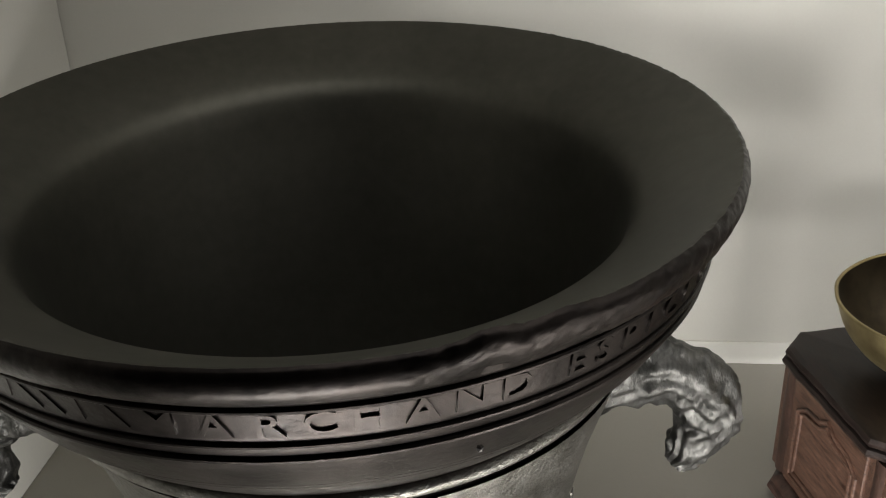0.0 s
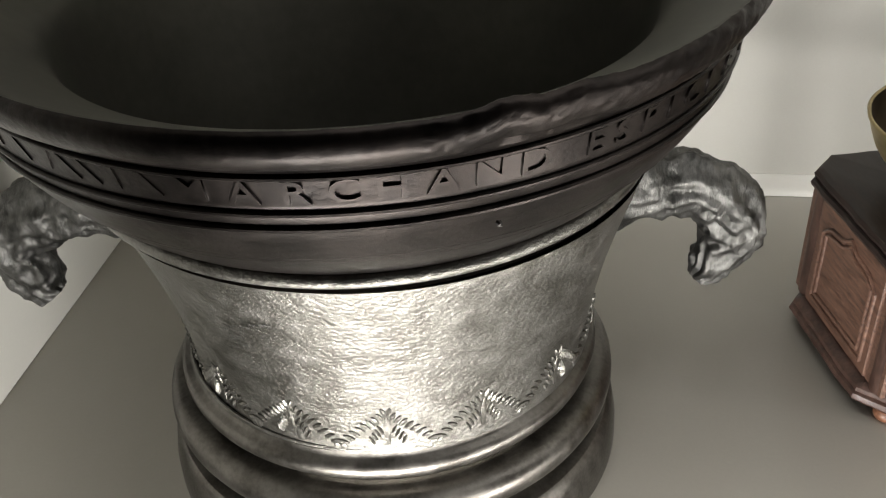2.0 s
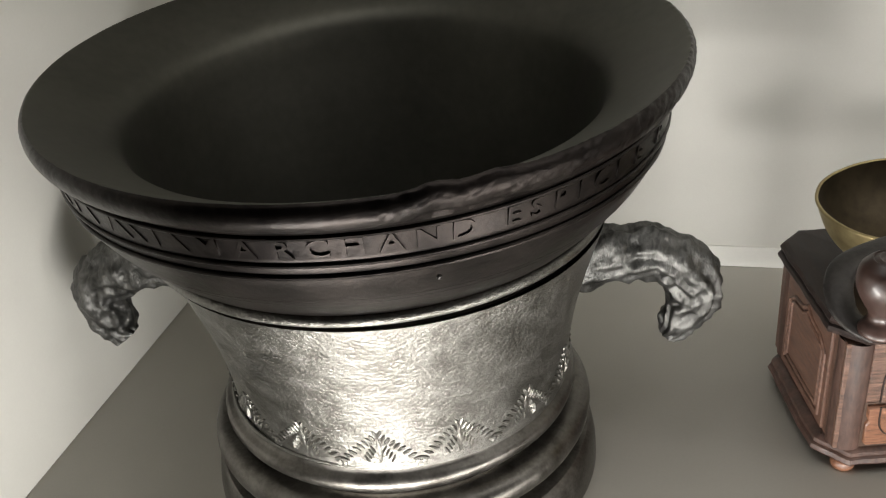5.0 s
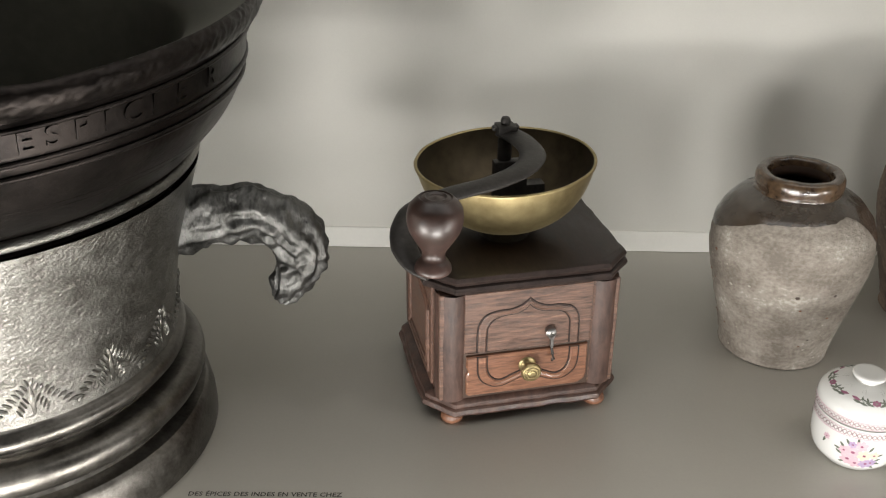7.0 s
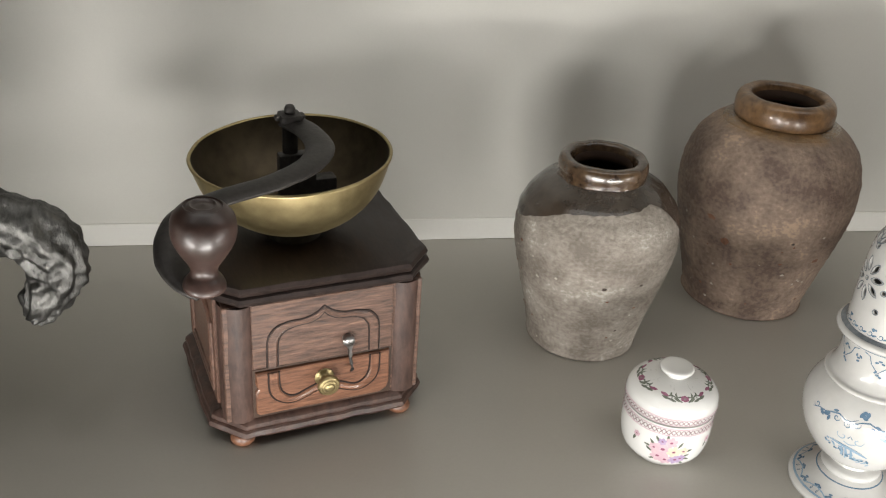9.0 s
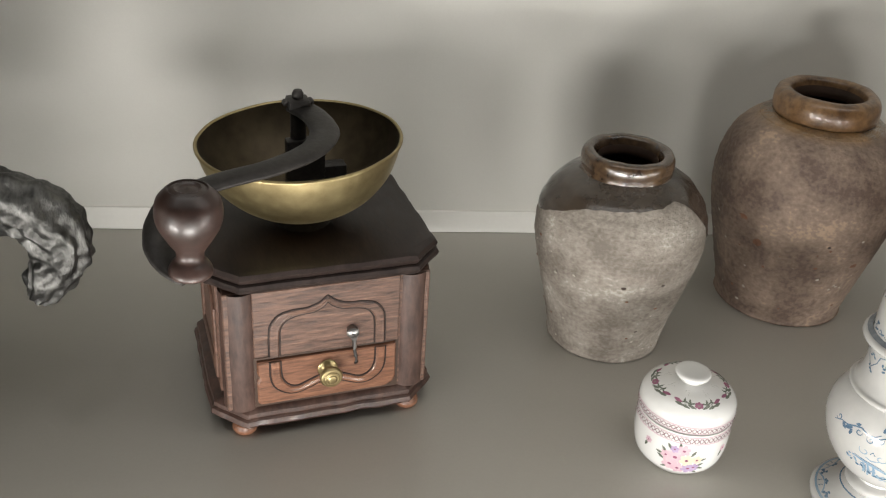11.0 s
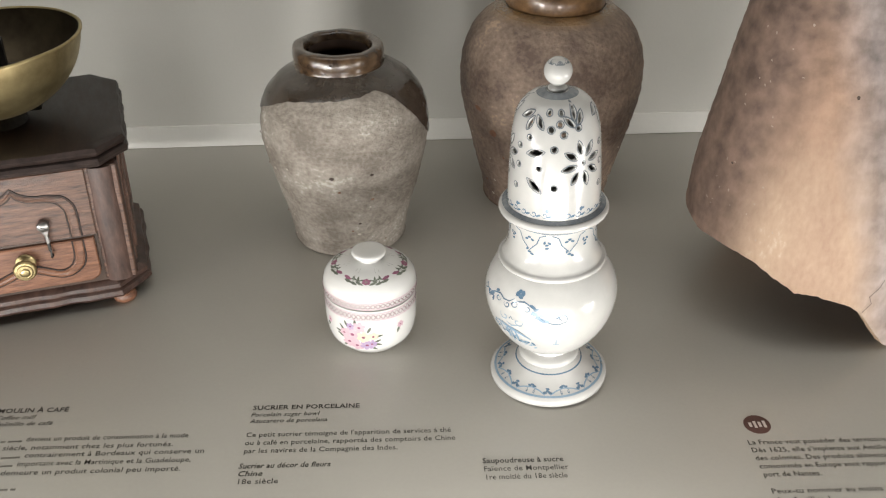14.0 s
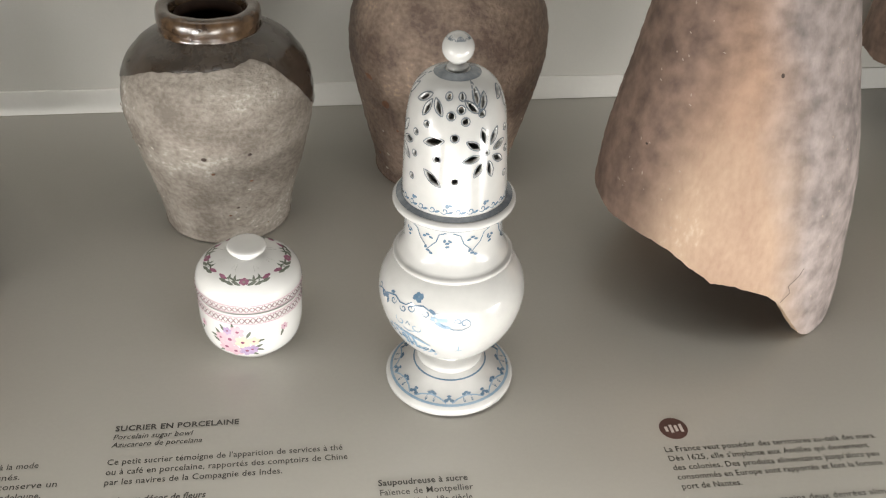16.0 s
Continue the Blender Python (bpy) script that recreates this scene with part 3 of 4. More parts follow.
part("base", worn(slab(hand_cut(octagon(-0.1055, 0.1055, -0.0955, 0.098, 0.029), 0.005, 0.0016, 3), 0, 0, [(0.009, 0.010), (0.002, 0.0115), (0.0, 0.0145), (0.0014, 0.0185), (0.0042, 0.0200), (0.0030, 0.0218), (0.0036, 0.0255), (0.0075, 0.0285), (0.015, 0.0305)]), 0.0012, 45, 1), M_POST, mill, "moulded worn dark wood base")
part("top_board", worn(slab(hand_cut(octagon(-0.106, 0.106, -0.0965, 0.100, 0.027), 0.006, 0.0012, 8), 0, 0, [(0.012, 0.1518), (0.005, 0.1526), (0.0018, 0.1548), (0.0008, 0.1580), (0.0022, 0.1610), (0.0052, 0.1622), (0.0034, 0.1638), (0.0024, 0.1673), (0.0042, 0.1708), (0.0085, 0.1723)]), 0.0006, 40, 5), M_DARKW, mill, "dark moulded top board")
part("body", box(0.184, 0.176, 0.122, (0, 0.001, 0.090), 0.001, 1), M_OAK, mill, "oak box")
for sx in (-1, 1):
    for sy in (-1, 1):
        cx, cy = sx * 0.0770, sy * 0.0742
        ring = [(cx + 0.0168 * math.cos(2 * math.pi * k / 28), cy + 0.0168 * math.sin(2 * math.pi * k / 28)) for k in range(28)]
        part("corner_post", slab(ring, 0, 0, [(0.0, 0.0285), (0.0, 0.060), (-0.0004, 0.095), (0.0003, 0.125), (0.0, 0.1505)]), M_POST, mill, "rounded dark wood corner post")
        part("foot", lathe(smooth_profile([(0.0, 0.0), (0.008, 0.0), (0.0115, 0.004), (0.0105, 0.009), (0.008, 0.011), (0, 0.011)], 3), 20), M_OAKR, mill, "turned wooden foot").location = (sx * 0.077, sy * 0.080, 0)

FRONT, CX = -0.0895, -0.002
part("front_panel", plate([(CX - 0.0655, 0.0840), (CX + 0.0655, 0.0830), (CX + 0.0655, 0.1515), (CX - 0.0655, 0.1515)], FRONT, FRONT + 0.006), M_OAK, mill, "upper front panel with open oak grain")
DF = FRONT - 0.0035
drawer = part("drawer", plate([(CX - 0.0610, 0.0350), (CX - 0.0635, 0.0375), (CX - 0.0640, 0.0600), (CX - 0.0615, 0.0640), (CX - 0.0635, 0.0690), (CX - 0.0635, 0.0812), (CX + 0.0560, 0.0808), (CX + 0.0625, 0.0815), (CX + 0.0630, 0.0450), (CX + 0.0605, 0.0385), (CX + 0.0540, 0.0348)], DF, FRONT + 0.006, 0.0012), M_OAKR, mill, "reddish oak drawer standing slightly open")
part("gap", plate([(CX - 0.066, 0.0305), (CX + 0.066, 0.0305), (CX + 0.066, 0.0835), (CX - 0.066, 0.0835)], FRONT + 0.0008, FRONT + 0.004, 0.0001), M_HOLLOW, mill, "dark gap round the drawer")
UP_O = half_curve([(0.0525, 0.0842), (0.0522, 0.108), (0.0500, 0.1185), (0.0430, 0.1265), (0.0310, 0.1298), (0.0190, 0.1302), (0.0080, 0.1340), (0.0, 0.1405)], CX)
UP_I = half_curve([(0.0430, 0.0842), (0.0425, 0.108), (0.0400, 0.1155), (0.0345, 0.1212), (0.0240, 0.1242), (0.0130, 0.1252), (0.0050, 0.1288), (0.0, 0.1338)], CX)
LO_O = half_curve([(0.0525, 0.0806), (0.0520, 0.062), (0.0475, 0.0515), (0.0380, 0.0450), (0.0285, 0.0440), (0.0180, 0.0472), (0.0080, 0.0515), (0.0, 0.0525)], CX)
LO_I = half_curve([(0.0430, 0.0806), (0.0425, 0.066), (0.0395, 0.0575), (0.0335, 0.0525), (0.0270, 0.0518), (0.0180, 0.0555), (0.0080, 0.0595), (0.0, 0.0605)], CX)
part("moulding", ridge(UP_O, UP_I, FRONT, 0.0022), M_OAK, mill, "carved ogee moulding")
part("moulding", ridge(LO_O, LO_I, DF, 0.0022), M_OAKR, drawer, "carved ogee moulding")
for line in (UP_O, UP_I):
    part("groove", groove(line, FRONT - 0.0002), M_DARKW, mill, "dark incised line")
for line in (LO_O, LO_I):
    part("groove", groove(line, DF - 0.0002), M_DARKW, drawer, "dark incised line")
kn = part("knob", lathe(smooth_profile([(0.0, 0.0), (0.0085, 0.0), (0.0085, 0.0015), (0.0048, 0.003), (0.0040, 0.007), (0.0060, 0.0105), (0.0098, 0.0125), (0.0104, 0.0145), (0.0090, 0.0168), (0.0074, 0.0170), (0.0064, 0.0182), (0.0046, 0.0182), (0.0034, 0.0194), (0.0, 0.0198)], 4), 32), M_BRASS, drawer, "small round ringed brass knob")
kn.matrix_local = pose(-0.003, DF, 0.0655, 90, 0, 0)
latch = part("latch", plate([(0.0166, 0.0975), (0.0140, 0.1000), (0.0140, 0.1035), (0.0168, 0.1064), (0.0206, 0.1070), (0.0240, 0.1048), (0.0250, 0.1010), (0.0232, 0.0965), (0.0222, 0.0920), (0.0228, 0.0860), (0.0218, 0.0835), (0.0202, 0.0835), (0.0190, 0.0862), (0.0190, 0.0920)], FRONT - 0.0075, FRONT - 0.0045, 0.0006), M_STEEL, mill, "small bright steel turn latch")
part("pivot", lathe([(0.0, 0.0), (0.0048, 0.0), (0.0048, 0.0080), (0.0030, 0.0092), (0.0, 0.0094)], 20), M_STEEL, latch, "slotted screw").matrix_local = pose(0.0196, FRONT, 0.1015, 90, 0, 0)
part("slot", box(0.0052, 0.0008, 0.0012, (0, 0, 0)), M_IRON, latch).matrix_local = pose(0.0196, FRONT - 0.0093, 0.1015, 0, 30, 0)
part("hook", tube([(0.0209, FRONT - 0.006, 0.0845), (0.0213, FRONT - 0.0085, 0.078), (0.0222, FRONT - 0.0095, 0.0725), (0.0212, FRONT - 0.0085, 0.070)], [0.0014, 0.0016, 0.0018, 0.0012], 10), M_IRON, latch, "dark hook end")
for sx in (-1, 1):
    part("side_panel", box(0.004, 0.120, 0.116, (sx * 0.0925, 0.001, 0.089), 0.001, 1), M_OAKS, mill, "oak side panel")
    for k in (0.0, 0.007):
        sp = [(-0.050 + k, 0.042 + k), (-0.050 + k, 0.115), (-0.035, 0.126 - k), (-0.012, 0.129 - k), (0.0, 0.137 - k), (0.012, 0.129 - k), (0.035, 0.126 - k), (0.050 - k, 0.115), (0.050 - k, 0.042 + k), (-0.050 + k, 0.042 + k)]
        part("moulding", tube([Vector((sx * 0.0948, 0.001 + y, z)) for y, z in sp], [0.0020] * len(sp), 8, up=(1, 0, 0)), M_OAKS, mill)
for x, y in ((-0.052, -0.070), (-0.012, -0.074), (0.055, -0.070), (0.080, 0.02), (-0.08, 0.06)):
    part("nail", box(0.008, 0.004, 0.0016, (0, 0, 0.1708), 0.0005, 1), M_IRON, mill, "square iron nail head").matrix_local = pose(x, y, 0, 0, 0, 20 * x * 50)

HC = (-0.0065, -0.006)
part("pedestal", lathe([(0.0, 0.1695), (0.027, 0.1695), (0.025, 0.175), (0.021, 0.186), (0.0, 0.186)], 32), M_IRON, mill).location = (*HC, 0)
HOP_O = smooth_profile([(0.0, 0.1800), (0.020, 0.1804), (0.044, 0.1872), (0.064, 0.2003), (0.0785, 0.2175), (0.0860, 0.2350), (0.0890, 0.2478)], 5)
HOP_I = smooth_profile([(0.0878, 0.2492), (0.0845, 0.2355), (0.0765, 0.2185), (0.062, 0.201), (0.040, 0.188), (0.006, 0.1825)], 5)


def dented(a, r, z):
    """Beaten sheet brass, its rim no longer quite round."""
    w = min(1, max(0, (z - 0.19) / 0.05))
    return w * (0.0008 * math.sin(2 * a + 0.6) + 0.0007 * noise.noise(Vector((math.cos(a) * 3, math.sin(a) * 3, z * 20)))), w * 0.0008 * noise.noise(Vector((math.cos(a) * 2, math.sin(a) * 2, 4)))


hopper = part("hopper", lathe(HOP_O + arc(0.0890, 0.2487, 0.0017, -30, 170, 6), 96, dented), M_BRASS, mill, "dull brass hopper bowl")
hopper.matrix_local = Matrix.Translation((*HC, 0.2185)) @ pose(0, 0, 0, 0, -2.4, 0) @ Matrix.Translation((0, 0, -0.215))
part("inside", lathe(HOP_I, 96, dented), M_BRASSIN, hopper, "brass inside, with its shade put into the colour")
part("bridge", join(box(0.034, 0.012, 0.075, (-0.004, -0.010, 0.2160), 0.002, 2), box(0.052, 0.016, 0.045, (0.008, -0.004, 0.203), 0.003, 2)), M_IRON, mill, "black iron bridge in the hopper")
part("shaft", lathe([(0.0, 0.17), (0.007, 0.17), (0.007, 0.282), (0.0, 0.283)], 16), M_IRON, mill).location = (-0.009, -0.0065, 0)
part("nut", join(box(0.019, 0.019, 0.008, (0, 0, 0.2855), 0.0025, 2), box(0.027, 0.008, 0.005, (0, 0, 0.2860), 0.0015, 1), lathe([(0, 0.289), (0.0048, 0.289), (0.0052, 0.2935), (0.0036, 0.2965), (0, 0.297)], 10)), M_IRON, mill, "square iron nut").location = (-0.009, -0.0065, 0.0005)
# the crank, bent like an S, is laid out in the room's axes and turned back into the mill's own
MI = MILL.inverted()
arm_world = [(0.421, 0.784, 0.281), (0.437, 0.762, 0.280), (0.4455, 0.728, 0.279), (0.434, 0.692, 0.279), (0.405, 0.664, 0.277), (0.369, 0.646, 0.274), (0.341, 0.628, 0.268), (0.3325, 0.609, 0.260), (0.3335, 0.590, 0.250), (0.3435, 0.576, 0.242), (0.3575, 0.568, 0.2385)]
arm_path = spline([MI @ Vector(p) for p in arm_world], 6)
crank = part("crank", tube(arm_path, [0.0128 - 0.002 * (i / len(arm_path)) for i in range(len(arm_path))], 12, 1.0, 0.0006, 2.0, 60.0), M_IRON, mill, "black iron S-shaped crank")
for i, p in enumerate(arm_path):
    for v in list(crank.data.vertices)[i * 12:(i + 1) * 12]:
        v.co.z = p.z + (v.co.z - p.z) * 0.36
kb = part("crank_knob", lathe(smooth_profile([(0.0, 0.0), (0.013, 0.0), (0.0150, 0.004), (0.0128, 0.009), (0.0098, 0.013), (0.0100, 0.019), (0.0155, 0.028), (0.0212, 0.039), (0.0226, 0.048), (0.0212, 0.057), (0.0165, 0.063), (0.0135, 0.0655), (0.0125, 0.0643), (0.009, 0.0660), (0.0065, 0.0645), (0.0, 0.0660)], 4), 48), M_KNOB, mill, "turned dark wood crank knob")
kb.matrix_local = MI @ pose(0.3575, 0.568, 0.2415, 0, 2, 0)

# ---- stoneware jars ----
def pot(name, x, y, prof, rim, hollow, body_m, rim_m, label, seed, glaze=(), rim_shift=0.0):
    t = thing(name, pose(x, y, 0), label, "jar", "stoneware jars on the shelf")

    def uneven(a, r, z):
        p = Vector((math.cos(a), math.sin(a), z * 9))
        q = Vector((r * math.cos(a), r * math.sin(a), z))
        return 0.0016 * noise.noise(p * 0.9 + Vector((seed, 0, 0))) + 0.0007 * noise.noise(q * 70) + 0.0004 * math.sin(z * 420 + 2 * noise.noise(p)), 0.001 * noise.noise(p * 1.1) if z > 0.01 else 0
    part("body", lathe(smooth_profile(prof, 7), 128, uneven), body_m, t, "", 60)
    if glaze:
        line = smooth_profile(glaze, 6)
        side = smooth_profile(prof, 7)
        bm, cols = bmesh.new(), []
        for k in range(180):
            d = -180 + 2 * k
            z0 = next(p[1] + (q[1] - p[1]) * (d - p[0]) / (q[0] - p[0]) for p, q in zip(line, line[1:]) if p[0] <= d <= q[0])
            a = radians(d)
            z0 += 0.0012 * noise.noise(Vector((math.cos(a) * 9, math.sin(a) * 9, seed)))
            col = []
            for i in range(27):
                z = z0 + (0.1968 - z0) * max(0, i - 1) / 25
                r = radius_at(side, z)
                dr, dz = uneven(a, r, z)
                r += dr + (-0.0006 if i == 0 else 0.0008)
                col.append(bm.verts.new((r * math.cos(a), r * math.sin(a), z + dz)))
            cols.append(col)
        for k in range(180):
            for i in range(26):
                bm.faces.new((cols[k][i], cols[(k + 1) % 180][i], cols[(k + 1) % 180][i + 1], cols[k][i + 1]))
        part("glaze", bm, M_GLAZE, t, "dark brown glossy glaze that ran down one side", 60)
    rim_ob = part("rim", lathe(smooth_profile(rim, 5), 96, lambda a, r, z: (0.0009 * noise.noise(Vector((math.cos(a) * 3, math.sin(a) * 3, seed))), 0.0012 * noise.noise(Vector((math.cos(a) * 2, math.sin(a) * 2, seed + 5))))), rim_m, t, "glossy brown glazed rim")
    rim_ob.location.x = rim_shift
    part("hollow", lathe(smooth_profile(hollow, 4), 64), M_HOLLOW, t, "dark inside").location.x = rim_shift
    return t


pot("stoneware_jar", 0.746, 0.853, [(0.0, 0.001), (0.056, 0.001), (0.0605, 0.004), (0.0655, 0.03), (0.076, 0.07), (0.0855, 0.11), (0.0875, 0.135), (0.083, 0.160), (0.070, 0.180), (0.052, 0.192), (0.043, 0.197)],
    [(0.0490, 0.189), (0.0455, 0.1945), (0.0450, 0.1990), (0.0464, 0.2050), (0.0458, 0.2120), (0.0435, 0.2158), (0.0390, 0.2168), (0.0345, 0.2150), (0.0315, 0.207)], [(0.030, 0.209), (0.030, 0.198), (0.05, 0.185), (0.075, 0.15), (0.07, 0.08), (0.05, 0.015), (0.0, 0.012)], M_JAR1, M_RIM1, "small grey stoneware jar, dark brown glaze on its shoulder", 1.0,
    [(-180, 0.150), (-160, 0.162), (-140, 0.174), (-115, 0.180), (-90, 0.1825), (-68, 0.1855), (-56, 0.1855), (-46, 0.178), (-34, 0.158), (-15, 0.128), (10, 0.116), (60, 0.130), (120, 0.142), (180, 0.150)], -0.003)
pot("stoneware_jar", 0.976, 0.930, [(0.0, 0.001), (0.066, 0.001), (0.0705, 0.004), (0.0765, 0.03), (0.088, 0.075), (0.0985, 0.12), (0.1015, 0.15), (0.098, 0.180), (0.086, 0.206), (0.066, 0.224), (0.054, 0.229)],
    [(0.050, 0.226), (0.0535, 0.230), (0.055, 0.237), (0.0545, 0.247), (0.051, 0.254), (0.0445, 0.2565), (0.039, 0.2545), (0.037, 0.247)], [(0.037, 0.248), (0.037, 0.235), (0.06, 0.222), (0.09, 0.17), (0.08, 0.08), (0.055, 0.015), (0.0, 0.012)], M_JAR2, M_AMBER, "larger brown stoneware jar with an amber glazed rim", 6.0)

JAR1_P = smooth_profile([(0.0605, 0.004), (0.0655, 0.03), (0.076, 0.07), (0.0855, 0.11), (0.0875, 0.135), (0.083, 0.160), (0.070, 0.180)], 7)
JAR2_P = smooth_profile([(0.0705, 0.004), (0.0765, 0.03), (0.088, 0.075), (0.0985, 0.12), (0.1015, 0.15), (0.098, 0.180), (0.086, 0.206)], 7)
M_CRUST = mat("pale_crust", (0.36, 0.33, 0.28), (0.50, 0.46, 0.40), 0.85, 0, 90, 300, 0.6)
M_RUST = mat("rust_stain", (0.13, 0.062, 0.034), (0.22, 0.11, 0.065), 0.8, 0, 90, 300, 0.4)
jars = [o for o in scene.objects if o.name.startswith("stoneware_jar")]
random.seed(12)
for jar, prof, marks in ((jars[0], JAR1_P, [("pit", -99, 0.106, 0.0026, M_HOLLOW), ("pit", -72, 0.108, 0.0020, M_HOLLOW), ("pit", -80, 0.045, 0.0016, M_HOLLOW)]), (jars[1], JAR2_P, [("stain", -150, 0.130, 0.005, M_RUST), ("pit", -95, 0.118, 0.002, M_HOLLOW), ("stain", -138, 0.105, 0.006, M_RUST), ("stain", -70, 0.09, 0.005, M_RUST)])):
    for k in range(34):
        marks.append(("crust", random.uniform(-185, 5), random.uniform(0.012, 0.145) ** 1.05, random.uniform(0.0006, 0.0024), M_CRUST if k % 3 else M_RUST))
    for name, a, z, size, m in marks:
        s = Skin(prof, 0.0012)
        n = 9
        kk = radians(1) * radius_at(prof, z)
        vs = [s.bm.verts.new(s.at(a + size * (0.7 + 0.6 * random.random()) * math.cos(2 * math.pi * i / n) / kk, z + 0.7 * size * (0.7 + 0.6 * random.random()) * math.sin(2 * math.pi * i / n), -0.0006)) for i in range(n)]
        top = s.bm.verts.new(s.at(a, z, 0.0003))
        for i in range(n):
            s.bm.faces.new((top, vs[i], vs[(i + 1) % n]))
        part(name, s.bm, m, jar)

# ---- porcelain sugar bowl ----
sugar = thing("sugar_bowl", pose(0.768, 0.652, 0), "white porcelain sugar bowl with lid and painted flowers", "sugar bowl")
SB = smooth_profile([(0.0, 0.003), (0.024, 0.003), (0.026, 0.001), (0.030, 0.001), (0.0335, 0.004), (0.0405, 0.0125), (0.0435, 0.025), (0.0442, 0.040), (0.0438, 0.0555)], 5)
SL = smooth_profile([(0.0442, 0.0575), (0.0448, 0.060), (0.0446, 0.066), (0.0428, 0.0725), (0.0372, 0.0785), (0.028, 0.0828), (0.017, 0.0852), (0.009, 0.086)], 5)
SK = smooth_profile([(0.0105, 0.0855), (0.0100, 0.0875), (0.0135, 0.0895), (0.0155, 0.0920), (0.0150, 0.0945), (0.010, 0.0957), (0.0, 0.096)], 4)
SB, SL = [[(r * 0.955, z) for r, z in p] for p in (SB, SL)]
bowl = part("bowl", lathe(SB + [(0.039, 0.0555), (0.039, 0.05)], 96), M_PORC, sugar)
lid = part("lid", lathe([(0.038, 0.0565), (0.0412, 0.0568)] + SL, 96), M_PORC, sugar, "domed porcelain lid")
part("knob", lathe(SK, 48), M_PORC, lid, "flat round porcelain knob")
for prof, owner, zs in ((SB, bowl, (0.0465, 0.0535)), (SL, lid, (0.0585, 0.0648))):
    s = Skin(prof, 0.0003)
    for z in zs:
        s.stroke([(a, z) for a in range(0, 360, 4)], 0.0009, True)
    part("pink_line", s.bm, M_PINK, owner)
    s = Skin(prof, 0.0003)
    for k in range(60):
        for d in (-1, 1):
            s.stroke([(k * 6 - d * 2.6, zs[0] + 0.0010), (k * 6, (zs[0] + zs[1]) / 2), (k * 6 + d * 2.6, zs[1] - 0.0010)], 0.0009)
    part("lattice_band", s.bm, M_LATT, owner, "dark pink lattice border")
C0 = -106


def painted(name, prof, lift, material, owner, *marks):
    """One painted motif as a part; marks are (kind, values)."""
    s = Skin(prof, lift)
    for kind, *v in marks:
        if kind == "flower":
            s.flower(*v)
        elif kind == "blob":
            s.blob(*v)
        else:
            s.stroke(*v)
    return part(name, s.bm, material, owner)


for a, z, sz, m in ((C0 - 8, 0.030, 0.008, M_PINK), (C0 - 13, 0.021, 0.007, M_PINK), (C0 + 1, 0.0385, 0.006, M_PINK), (C0 - 3, 0.0175, 0.0065, M_PINK), (C0 - 19, 0.030, 0.005, M_PINK), (C0 + 10, 0.0185, 0.0065, M_LIL), (C0 - 10, 0.0385, 0.004, M_LIL), (C0 + 16, 0.020, 0.005, M_LIL), (C0 + 6, 0.028, 0.0065, M_YEL), (C0 + 18, 0.029, 0.005, M_YEL), (-52, 0.036, 0.0035, M_PINK), (30, 0.036, 0.0035, M_PINK), (-150, 0.036, 0.0035, M_PINK), (150, 0.036, 0.0035, M_PINK)):
    painted("flower", SB, 0.0003 + random.random() * 0.0002, m, bowl, ("flower", a, z, sz, 6))
    painted("flower_centre", SB, 0.0006, M_PLUM, bowl, ("blob", a, z, sz * 0.24, sz * 0.2))
for a, z, t in ((C0 - 25, 0.026, 150), (C0 - 22, 0.035, 130), (C0 - 27, 0.030, 170), (C0 + 24, 0.019, -20), (C0 + 23, 0.023, 25), (C0 + 25, 0.029, 10), (C0 + 13, 0.036, 60), (C0 - 4, 0.043, 95), (C0 + 19, 0.014, -40), (C0 - 19, 0.016, 210), (C0 - 16, 0.040, 120), (-55, 0.031, 70), (27, 0.031, 70), (-153, 0.031, 70)):
    painted("leaf", SB, 0.00025, M_GREEN, bowl, ("blob", a, z, 0.0040, 0.0014, t, 8, 0.5))
for a0 in (-95, -5, 85, 175):
    painted("flower", SL, 0.0004, M_PLUM, lid, *[("blob", a0 + 4.2 * math.cos(t), 0.0808 + 0.0008 * math.sin(t), 0.0017, 0.0007, 0, 8) for t in (0.4, 1.45, 2.5, 3.55, 4.6, 5.6)])
    painted("flower_centre", SL, 0.0006, M_LATT, lid, ("blob", a0, 0.0808, 0.0013, 0.0005))
    for d in (-1, 1):
        painted("stalk", SL, 0.0002, M_GREEN, lid, ("stroke", [(a0 + d * 6, 0.0815), (a0 + d * 14, 0.0810), (a0 + d * 22, 0.0818), (a0 + d * 30, 0.0808)], 0.0006))
        for da, z, tt, m in ((11, 0.0800, 35, M_GREEN), (15, 0.0822, 150, M_GREEN), (20, 0.0797, 25, M_GREEN), (24, 0.0824, 160, M_GREEN), (30, 0.0802, 15, M_GREEN), (34, 0.0815, 15, M_PLUM)):
            painted("leaf", SL, 0.0003, m, lid, ("blob", a0 + d * da, z, 0.0042, 0.0007, tt * 0.3 if d > 0 else 180 - tt * 0.3, 8, 0.5))
# ---- faience sugar caster ----
caster = thing("sugar_shaker", pose(0.9250, 0.586, 0, 0, -1.8, 0), "white and blue faience sugar shaker with a pierced dome", "sugar shaker")
FOOT = smooth_profile([(0.0, 0.003), (0.046, 0.002), (0.0505, 0.003), (0.0515, 0.006), (0.049, 0.009), (0.042, 0.0115), (0.033, 0.0165), (0.0255, 0.022)], 4)
STEM = [(0.0255, 0.022)] + arc(0.0225, 0.0262, 0.0042, -60, 80, 6) + [(0.020, 0.032), (0.019, 0.035)]
BEL = smooth_profile([(0.019, 0.035), (0.026, 0.039), (0.0395, 0.051), (0.0505, 0.069), (0.0555, 0.089), (0.054, 0.105), (0.048, 0.1175), (0.0425, 0.124)], 5)
